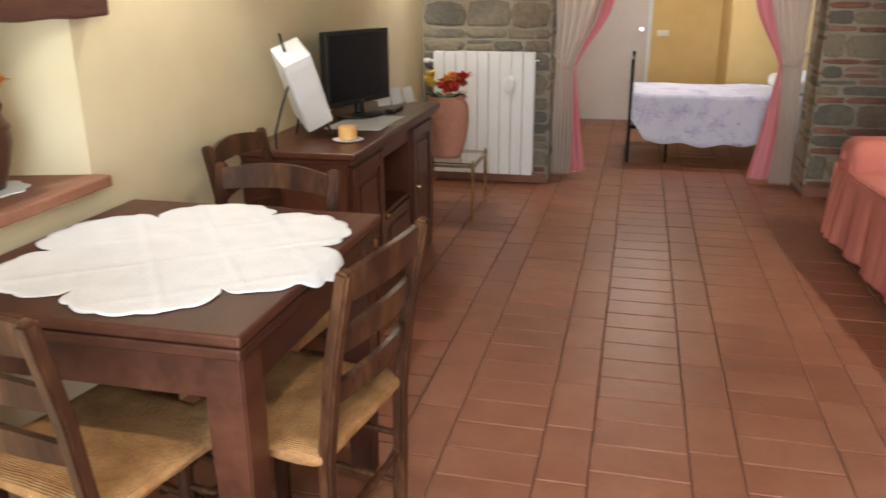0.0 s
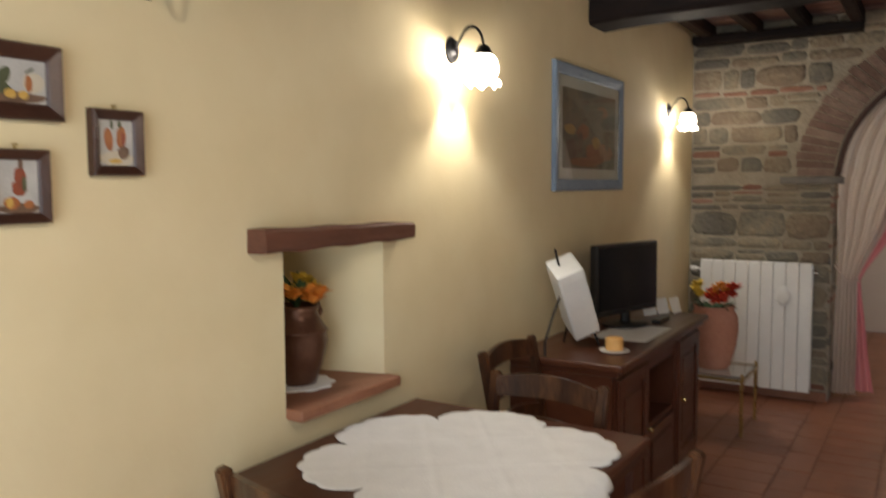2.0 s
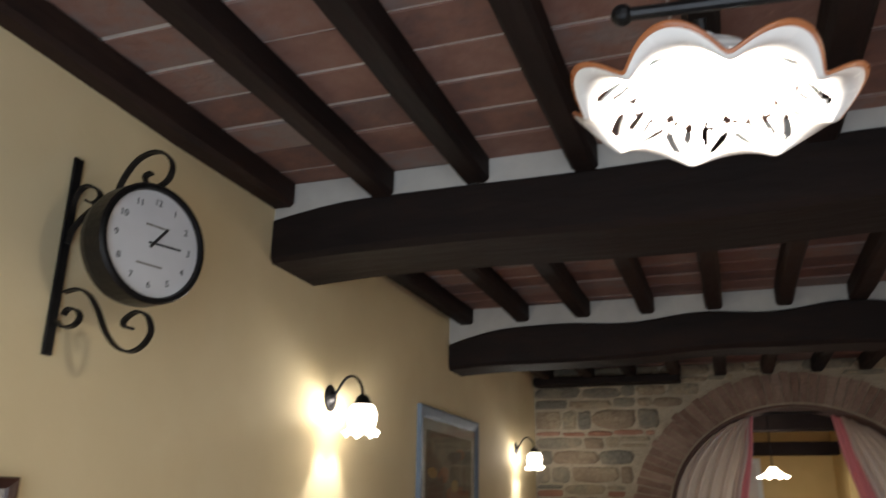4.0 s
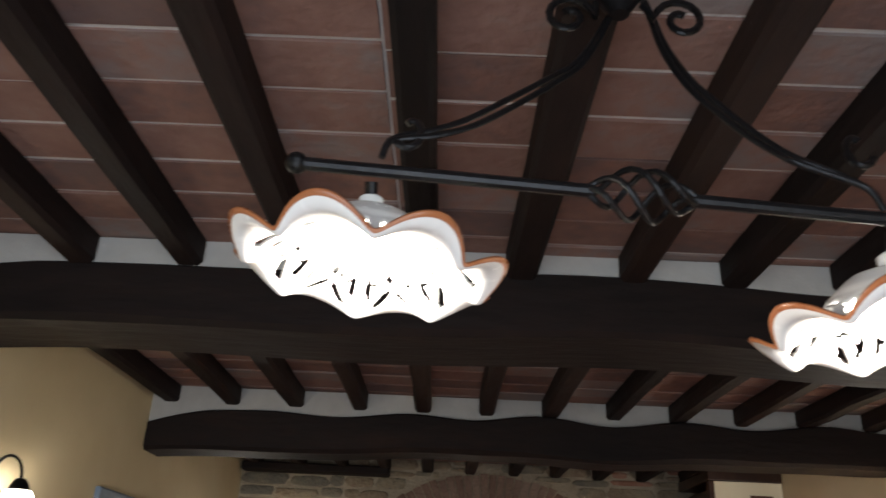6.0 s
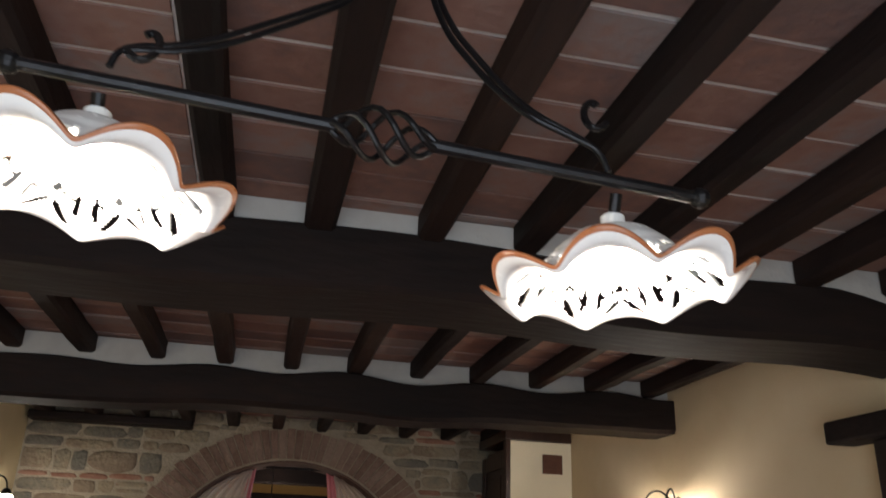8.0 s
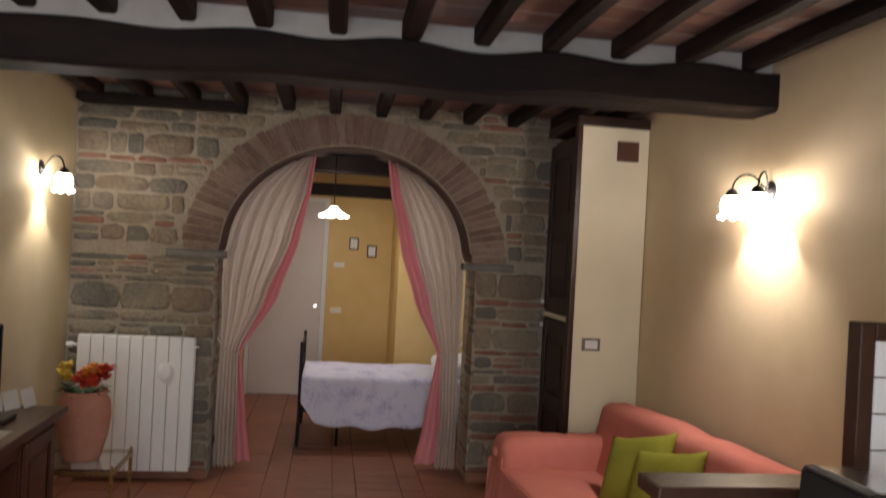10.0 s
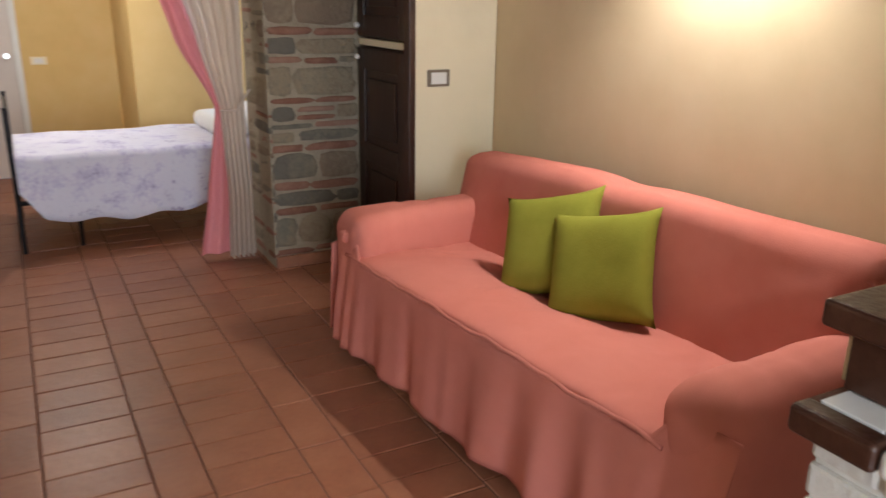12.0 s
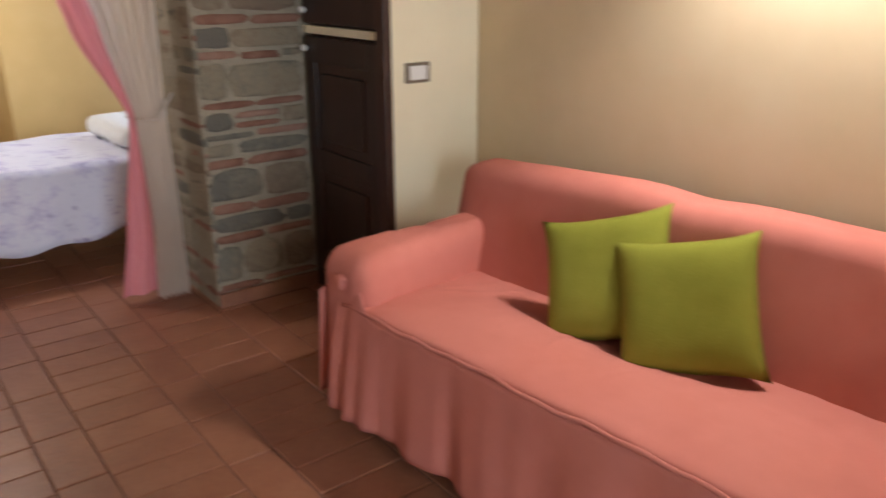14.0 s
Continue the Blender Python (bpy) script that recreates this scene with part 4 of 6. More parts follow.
    def fall(u, v):
        """The cloth that falls from the back's end over the far arm."""
        x = 0.66 + 0.15 * u + 0.010 * math.sin(9 * u + 4 * v)
        y = -1.82 - 0.19 * v ** 0.8 + 0.012 * math.sin(14 * u)
        z = 0.765 - 0.12 * v - 0.36 * v ** 3 + 0.014 * math.sin(11 * u + 3 * v) - 0.05 * abs(u - 0.6)
        return (x, y, z)
    bm = bmesh.new()
    sheet(bm, fall, 24, 24, 0.006)
    part("draped_fold", bm, SALMON, s, smooth=True)
    for y in (-0.185,):
        bm = soft_box((-0.020, y - 0.022, 0.495), (0.012, y + 0.022, 0.535), 0.014, 6)
        for v in bm.verts:
            v.co += Vector((0.006, 0.010, 0.008)) * noise.noise(v.co * 60.0)
        part("cloth_knot", bm, SALMON, s, "knotted corner of the cover", smooth=True)
    for a, b in (((0.06, -1.88, 0.0), (0.12, -1.82, 0.06)), ((0.06, -0.14, 0.0), (0.12, -0.08, 0.06)), ((0.72, -1.88, 0.0), (0.78, -1.82, 0.06)), ((0.72, -0.14, 0.0), (0.78, -0.08, 0.06))):
        part("foot", boxed(a, b, 0.005), DOOR_WOOD, s)


sofa()


CUSHION_FORWARD = 0.035


def cushion(tl, tr, br, seed, label):
    """A square cushion whose corners are tl, tr, br."""
    tl, tr, br = Vector(tl), Vector(tr), Vector(br)
    ex = (tr - tl)
    ez = (tr - br)
    n = ez.cross(ex).normalized()
    n = n if n.x > 0 else -n
    w = 0.40
    ex, ez = ex.normalized(), ez.normalized()
    c = (tl + br) / 2 - n * CUSHION_FORWARD
    bm = bmesh.new()
    k = 20
    for sgn in (1, -1):
        def face(u, v, sgn=sgn):
            a, b = 2 * u - 1, 2 * v - 1
            pinch = 1 - 0.10 * (1 - abs(a) ** 3) * (abs(b) ** 2) - 0.0
            pinch2 = 1 - 0.10 * (1 - abs(b) ** 3) * (abs(a) ** 2)
            t = 0.062 * ((1 - a ** 4) * (1 - b ** 4)) ** 0.55
            t += (0.004 * noise.noise(Vector((a * 2.0 + seed, b * 2.0, sgn))) + 0.0025 * noise.noise(Vector((a * 7 + b * 3 + seed, b * 5 - a * 4, sgn)))) * (1 - a * a) * (1 - b * b)
            return c + ex * (a * w / 2 * pinch2) + ez * (b * w / 2 * pinch) + n * sgn * t
        sheet(bm, face, k, k)
    bmesh.ops.remove_doubles(bm, verts=bm.verts, dist=0.0008)
    tagged(part("cushion", bm, OLIVE, smooth=True), label, "cushion", "cushions on the sofa")


cushion((3.154, -1.512, 0.664), (3.325, -1.826, 0.761), (3.193, -1.979, 0.435), 1.0, "square olive green suede cushion leaning on the sofa's back")
cushion((3.181, -1.771, 0.665), (3.341, -2.094, 0.744), (3.209, -2.247, 0.418), 6.0, "square olive green suede cushion overlapping another one")


# ---- wardrobe built in beside the pillar ----
def wardrobe():
    w = thing("built_in_wardrobe", pose(COL_X, 0, 0), "tall built-in wardrobe with dark panelled wooden doors, closed", "wardrobe")
    part("side_wall", boxed((0.004, COL_Y, 0.0), (XR - COL_X - 0.004, COL_Y + 0.10, 2.39), 0.003), CREAM, w, "cream plastered side with an air vent")
    part("carcass", boxed((0.03, COL_Y + 0.10, 0.0), (XR - COL_X - 0.004, -0.004, 2.36)), DOOR_WOOD, w)
    part("crown", boxed((-0.035, COL_Y - 0.012, 2.392), (XR - COL_X - 0.004, -0.004, 2.455), 0.006), DOOR_WOOD, w)
    part("edge_post", boxed((-0.03, COL_Y - 0.008, 0.0), (0.002, COL_Y + 0.055, 2.392), 0.004), FRAME_WOOD, w)
    part("plinth", boxed((-0.004, COL_Y + 0.06, 0.0), (0.028, -0.006, 0.08)), DOOR_WOOD, w)
    for z0, z1 in ((0.09, 1.155), (1.205, 2.33)):
        d = part("door", boxed((0.0, COL_Y + 0.06, z0), (0.026, -0.012, z1), 0.003), DOOR_WOOD, w)
        y0, y1 = COL_Y + 0.07, -0.02
        for a, b in (((-0.012, y0, z0 + 0.005), (-0.001, y0 + 0.08, z1 - 0.005)), ((-0.012, y1 - 0.08, z0 + 0.005), (-0.001, y1, z1 - 0.005)),
                     ((-0.012, y0 + 0.08, z0 + 0.005), (-0.001, y1 - 0.08, z0 + 0.11)), ((-0.012, y0 + 0.08, z1 - 0.11), (-0.001, y1 - 0.08, z1 - 0.005)),
                     ((-0.012, y0 + 0.08, (z0 + z1) / 2 - 0.05), (-0.001, y1 - 0.08, (z0 + z1) / 2 + 0.05))):
            part("stile", boxed(a, b, 0.003), DOOR_WOOD, d)
        for za, zb in ((z0 + 0.15, (z0 + z1) / 2 - 0.09), ((z0 + z1) / 2 + 0.09, z1 - 0.15)):
            part("raised_panel", boxed((-0.008, y0 + 0.12, za), (-0.001, y1 - 0.12, zb), 0.006, 2), DOOR_WOOD, d)
        bm = bmesh.new()
        bmesh.ops.create_uvsphere(bm, u_segments=12, v_segments=8, radius=0.014)
        bmesh.ops.translate(bm, vec=(-0.028, -0.045, 1.105 if z0 < 1 else 1.262), verts=bm.verts)
        part("knob", bm, PAPER, d, "small white knob")
    part("pale_rail", boxed((-0.006, COL_Y + 0.06, 1.165), (0.026, -0.014, 1.197), 0.002), CREAM, w, "pale rail between the doors")
    v = part("air_vent", boxed((0.225, COL_Y - 0.006, 2.185), (0.365, COL_Y - 0.0005, 2.31), 0.002), LINTEL_WOOD, w, "square brown vent grille")
    for k in range(6):
        part("slat", boxed((0.232, COL_Y - 0.011, 2.195 + 0.019 * k), (0.358, COL_Y - 0.006, 2.204 + 0.019 * k), 0.001, 1), LINTEL_WOOD, v)
    p = part("switch_plate", boxed((0.062, COL_Y - 0.010, 1.008), (0.178, COL_Y - 0.0005, 1.085), 0.004), SWITCH_FRAME, w, "bronze-framed white light switch")
    part("rocker", boxed((0.080, COL_Y - 0.014, 1.020), (0.160, COL_Y - 0.010, 1.073), 0.002), PAPER, p)


wardrobe()


# ---- tiled kitchen counter behind the sofa's end ----
def counter():
    c = thing("kitchen_counter", pose(0, 0, 0), "tiled kitchen counter with a raised dark wooden ledge", "counter")
    part("half_wall", boxed((2.571, -3.385, 0.863), (XR - 0.003, -3.28, 0.953)), PLASTER_R, c)
    part("ledge", boxed((2.520, -3.405, 0.955), (XR - 0.003, -3.262, 0.998), 0.008, 3), FRAME_WOOD, c, "dark varnished wooden ledge")
    part("end_post", boxed((2.545, -3.392, 0.863), (2.570, -3.300, 0.954), 0.004), FRAME_WOOD, c)
    part("masonry_base", boxed((2.512, -4.01, 0.0), (XR - 0.003, -3.30, 0.815)), WHITE_BRICK, c)
    rng = random.Random(14)
    for row in range(13):
        z = 0.004 + 0.0625 * row
        y = -4.02 + (0.0 if row % 2 else -0.12)
        while y < -3.30:
            a, b = max(y, -4.02) + 0.004, min(y + 0.245, -3.29) - 0.004
            if b - a > 0.03:
                part("brick", boxed((2.500 + rng.uniform(0, 0.004), a, z + 0.003), (2.53, b, z + 0.057), 0.008, 2), WHITE_BRICK, c)
            y += 0.245
    part("worktop_edge", boxed((2.44, -3.425, 0.816), (2.485, -3.29, 0.862), 0.010, 3), FRAME_WOOD, c)
    part("tiled_nosing", boxed((2.443, -4.065, 0.816), (2.485, -3.427, 0.860), 0.012, 3), WHITE_TILE, c, "white glazed nosing tiles")
    part("worktop_bed", boxed((2.486, -4.06, 0.818), (XR - 0.003, -3.285, 0.852)), GROUT, c)
    x = 2.575
    while x < XR - 0.1:
        part("wall_tile", boxed((x, -3.394, 0.866), (x + 0.098, -3.386, 0.944), 0.0015, 1), WHITE_TILE, c)
        x += 0.101
    x = 2.489
    while x < XR - 0.1:
        y = -3.404
        while y > -4.05:
            part("worktop_tile", boxed((x, y, 0.8525), (x + 0.098, y + 0.098, 0.8605), 0.0015, 1), WHITE_TILE, c)
            y -= 0.101
        x += 0.101

    # framed tile panel that rises over the ledge
    p = part("splash_panel", boxed((3.11, -3.40, 1.003), (XR - 0.003, -3.365, 1.40)), GROUT, c, "white-tiled panel in a dark wooden frame")
    for a, b in (((3.065, -3.41, 1.003), (3.109, -3.355, 1.445)), ((3.110, -3.41, 1.401), (XR - 0.003, -3.355, 1.445))):
        part("panel_frame", boxed(a, b, 0.004), FRAME_WOOD, p)
    for i in range(4):
        for j in range(4):
            x, z = 3.114 + 0.1 * i, 1.006 + 0.0985 * j
            part("wall_tile", boxed((x, -3.408, z), (x + 0.096, -3.4005, z + 0.0945), 0.0015, 1), WHITE_TILE, p)


counter()


def black_appliance():
    """A small black box with a sloping front on the worktop."""
    a = thing("kitchen_appliance", pose(2.856, -3.605, 0.861), "small black plastic kitchen appliance with a pale top edge", "appliance")
    bm = bmesh.new()
    rows = []
    for y, w in ((-0.13, 1.0), (0.13, 1.0)):
        rows.append([(0.0, y, 0.008), (0.17, y, 0.008), (0.17, y, 0.20), (0.03, y, 0.225), (0.012, y, 0.215)])
    ring_faces(bm, rows)
    bmesh.ops.recalc_face_normals(bm, faces=bm.faces)
    bmesh.ops.bevel(bm, geom=bm.edges[:], offset=0.006, segments=2, affect="EDGES")
    part("body", bm, BLACK_PLASTIC, a)
    part("top_plate", boxed((0.05, -0.11, 0.205), (0.15, 0.11, 0.2215), 0.002), CHROME, a, "pale metal top")
    for x in (0.02, 0.15):
        for y in (-0.11, 0.11):
            part("foot", boxed((x - 0.01, y - 0.01, 0.0), (x + 0.01, y + 0.01, 0.008)), BLACK_PLASTIC, a)


black_appliance()


def wall_frame():
    f = thing("wall_timber", pose(0, 0, 0), "dark timber post and lintel on the wall over the counter", "timber")
    part("post", boxed((3.50, -3.67, 0.862), (XR - 0.002, -3.515, 2.055), 0.008), BEAM, f)
    part("lintel", boxed((3.46, -4.3, 2.056), (XR - 0.002, -3.335, 2.135), 0.010), BEAM, f)


wall_frame()


def hanging_plant():
    p = thing("potted_plant", pose(3.41, -3.60, 1.40), "trailing green plant in a white pot hung on the post", "plant")
    bm = bmesh.new()
    lathe(bm, [(0.001, 0), (0.05, 0), (0.075, 0.05), (0.085, 0.11), (0.08, 0.14), (0.072, 0.14), (0.07, 0.11), (0.001, 0.10)], 24)
    part("pot", bm, CERAMIC, p, smooth=True)
    bm = bmesh.new()
    lathe(bm, [(0.0745, 0.03), (0.0868, 0.075), (0.0880, 0.10), (0.0860, 0.105)], 24, cap=False)
    part("pot_band", bm, YELLOW, p, "yellow painted band")
    bm = bmesh.new()
    rod(bm, [(0.085, 0, 0.10), (0.10, 0, 0.12)], 0.006)
    part("hook", bm, IRON, p)
    bm = bmesh.new()
    rng = random.Random(5)
    for k in range(46):
        a = rng.uniform(0, 6.28)
        d = (math.cos(a) * 0.75 - 0.2, math.sin(a), rng.uniform(0.7, 2.2))
        leaf_blade(bm, (0, 0, 0.12), d, rng.uniform(0.18, 0.34), 0.028, rng.uniform(0.02, 0.2))
    part("leaves", bm, LEAF, p)


hanging_plant()
# ---- niche, pictures, clock and wall lamps on the plastered wall ----
def on_left(y, z, off=0.0):
    """The pose at a point of the plastered wall; local x out of the wall, y along it, z up."""
    return SKEW @ pose(off, y, z)


def niche():
    bm = bmesh.new()
    rows = []
    for k in range(11):
        y = -4.325 + 0.655 * k / 10
        w = 0.002 * math.sin(k * 1.7)
        z0, z1 = 1.288 + 0.003 * math.sin(k * 2.1), 1.348 - 0.008 * k / 10 + w
        rows.append([(-0.10, y, z0), (0.058, y, z0), (0.064, y, z0 + 0.008), (0.064, y, z1 - 0.008), (0.058, y, z1), (-0.10, y, z1)])
    ring_faces(bm, rows)
    ob = tagged(part("niche_lintel", bm, LINTEL_WOOD), "reddish-brown wooden lintel over the wall niche", "lintel", kind="structure")
    ob.matrix_world = SKEW
    ob = tagged(part("niche_sill", boxed((-0.379, -4.199, 0.835), (0.055, -3.742, 0.868), 0.006), SILL), "terracotta sill of the wall niche", "sill", kind="structure")
    ob.matrix_world = SKEW


niche()


def niche_vase():
    v = thing("copper_vase", on_left(-3.985, 0.874, -0.15), "dark copper jug of orange silk flowers in the niche", "vase")
    bm = bmesh.new()
    lathe(bm, [(0.001, 0), (0.054, 0), (0.058, 0.012), (0.075, 0.06), (0.090, 0.12), (0.088, 0.150), (0.091, 0.153), (0.091, 0.160), (0.086, 0.163), (0.068, 0.195), (0.060, 0.212), (0.070, 0.232), (0.062, 0.232), (0.054, 0.21), (0.001, 0.20)], 28)
    part("body", bm, COPPER, v, smooth=True)
    for s in (-1, 1):
        bm = bmesh.new()
        rod(bm, [(0, s * 0.060, 0.225), (0, s * 0.092, 0.23), (0, s * 0.108, 0.20), (0, s * 0.086, 0.16)], 0.007, 8)
        part("handle", bm, COPPER, v)
    spots = [((0.05, 0.0, 0.25), ORANGE, "orange silk flower"), ((0.03, 0.045, 0.255), ORANGE, "orange silk flower"), ((0.03, -0.045, 0.25), ORANGE, "orange silk flower"), ((0.0, 0.02, 0.275), YELLOW, "yellow silk flower")]
    flower_heads(v, spots, 11)
    bm = bmesh.new()
    rng = random.Random(2)
    for k in range(22):
        a = rng.uniform(0, 6.28)
        leaf_blade(bm, (0, 0, 0.22), (math.cos(a), math.sin(a), rng.uniform(0.8, 2.4)), rng.uniform(0.08, 0.14), 0.025, 0.02)
    part("foliage", bm, LEAF, v)
    bm = bmesh.new()
    n = 40
    c = bm.verts.new((0, 0, 0.003))
    ring = [bm.verts.new(((0.105 + 0.006 * math.sin(10 * 2 * math.pi * k / n)) * math.cos(2 * math.pi * k / n), (0.105 + 0.006 * math.sin(10 * 2 * math.pi * k / n)) * math.sin(2 * math.pi * k / n), 0.003)) for k in range(n)]
    for k in range(n):
        bm.faces.new((c, ring[k], ring[(k + 1) % n]))
    low = [bm.verts.new((v.co.x * 1.01, v.co.y * 1.01, 0)) for v in ring]
    for k in range(n):
        bm.faces.new((ring[k], low[k], low[(k + 1) % n], ring[(k + 1) % n]))
    ob = tagged(part("doily", bm, LINEN), "round white lace doily under the copper jug", "doily")
    ob.matrix_world = on_left(-3.985, 0.870, -0.15)


niche_vase()


def picture(name, y0, y1, z0, z1, border, mat_frame, drawn, label, mount=0.0, glazed=False, hook=True):
    m = on_left((y0 + y1) / 2, (z0 + z1) / 2)
    p = thing(name, m, label, "picture")
    w, h = (y1 - y0) / 2, (z1 - z0) / 2
    bm = bmesh.new()
    rows = []
    for sy, sz in ((-1, -1), (1, -1), (1, 1), (-1, 1)):
        rows.append([(x, sy * (w - border * q), sz * (h - border * q)) for x, q in ((0.002, 0), (0.019, 0), (0.024, 0.12), (0.022, 0.35), (0.016, 0.85), (0.012, 1.0), (0.002, 1.0))])
    ring_faces(bm, rows + rows[:1], True, False)
    bmesh.ops.remove_doubles(bm, verts=bm.verts, dist=0.00001)
    part("frame", bm, mat_frame, p)
    part("backing", boxed((0.002, -w + border, -h + border), (0.008, w - border, h - border)), PAPER, p)
    pw, ph = w - border - mount, h - border - mount
    bm = bmesh.new()
    box(bm, (0.0085, -pw, -ph), (0.0100, pw, ph), mat_index=drawn[0])
    rng = random.Random(len(drawn))
    for k, (ink, cy, cz, ry, rz, turn) in enumerate(drawn[1]):
        a = radians(turn)
        ring = []
        for j in range(18):
            b = 2 * math.pi * j / 18
            q = 1 + rng.uniform(-0.09, 0.09)
            dy, dz = ry * q * pw * math.cos(b), rz * q * ph * math.sin(b)
            y = cy * pw + dy * math.cos(a) - dz * math.sin(a)
            z = cz * ph + dy * math.sin(a) + dz * math.cos(a)
            ring.append(bm.verts.new((0.0102 + 0.00005 * k, min(max(y, -pw), pw), min(max(z, -ph), ph))))
        bm.faces.new(ring).material_index = ink
    part("print", bm, INKS, p)
    if glazed:
        part("glass", boxed((0.014, -w + border + 0.001, -h + border + 0.001), (0.0155, w - border - 0.001, h - border - 0.001)), CLEAR, p)
    if hook:
        bm = bmesh.new()
        rod(bm, [(0.004, 0, h), (0.006, 0.004, h + 0.010), (0.006, -0.004, h + 0.010), (0.004, 0, h)], 0.0015, 6)
        part("hanger", bm, BRASS, p)
    return p


# a print: its ground ink, then blots (ink, centre across and up, half sizes, turn) in shares of the sheet
FRUIT = (0, [(1, 0, -0.72, 1.0, 0.30, 0), (4, -0.62, 0.45, 0.22, 0.30, 20), (2, -0.42, -0.10, 0.30, 0.62, 0), (5, -0.62, -0.25, 0.13, 0.40, 10), (3, -0.30, -0.05, 0.10, 0.50, 0),
             (1, -0.28, 0.62, 0.20, 0.10, 0), (4, 0.08, 0.15, 0.12, 0.62, 15), (4, 0.26, 0.10, 0.10, 0.55, -30), (4, 0.15, -0.35, 0.24, 0.28, 0), (6, 0.78, -0.05, 0.20, 0.48, 0), (2, 0.70, -0.10, 0.06, 0.40, 0),
             (5, 0.10, -0.55, 0.07, 0.20, 0), (5, 0.38, -0.60, 0.10, 0.22, 0), (5, 0.60, -0.62, 0.09, 0.18, 0), (4, 0.72, 0.52, 0.10, 0.06, 30)])
GOURDS = (0, [(6, 0, -0.70, 1.0, 0.34, 0), (2, -0.45, 0.15, 0.26, 0.52, 4), (2, 0.30, 0.25, 0.28, 0.48, -4), (3, 0.42, 0.15, 0.10, 0.36, 0), (4, -0.25, 0.80, 0.10, 0.20, 0), (4, 0.22, 0.82, 0.12, 0.16, 0), (1, 0.42, -0.42, 0.36, 0.30, 0), (5, -0.1, -0.80, 0.4, 0.10, 0)])
BUNCH = (0, [(1, 0, -0.82, 1.0, 0.20, 0), (3, 0.12, 0.35, 0.30, 0.42, 0), (3, 0.05, -0.05, 0.36, 0.30, 0), (1, 0.15, 0.85, 0.12, 0.20, 0), (4, 0.30, 0.10, 0.12, 0.30, 0), (2, -0.35, -0.62, 0.40, 0.24, 0), (5, -0.45, -0.60, 0.18, 0.20, 0), (2, 0.48, -0.68, 0.26, 0.16, 0)])
AUTUMN = (7, [(2, -0.30, -0.05, 0.22, 0.20, 10), (5, -0.75, -0.02, 0.20, 0.13, 0), (2, 0.45, 0.55, 0.20, 0.14, 0), (1, 0.1, 0.40, 0.4, 0.16, 10), (2, 0.35, -0.55, 0.55, 0.26, 0), (1, -0.7, -0.55, 0.22, 0.30, 0), (5, 0.20, -0.30, 0.16, 0.16, 0), (1, 0.65, -0.10, 0.10, 0.40, 0), (2, -0.2, -0.82, 0.60, 0.12, 0), (1, -0.40, -0.35, 0.10, 0.30, 0)])
picture("framed_print", -5.089, -4.807, 1.576, 1.7145, 0.030, FRAME_WOOD, FRUIT, "wide dark-framed print of fruit and vegetables")
picture("framed_print", -4.751, -4.631, 1.4755, 1.609, 0.021, FRAME_WOOD, GOURDS, "small dark-framed print of hanging orange gourds")
picture("framed_print", -4.957, -4.841, 1.3865, 1.523, 0.020, FRAME_WOOD, BUNCH, "small dark-framed print of a red bunch and pumpkin")
picture("landscape_picture", -2.474, -1.555, 1.424, 2.003, 0.055, BLUE_FRAME, AUTUMN, "large autumn landscape print in a blue-grey frame", 0.05, True, False)


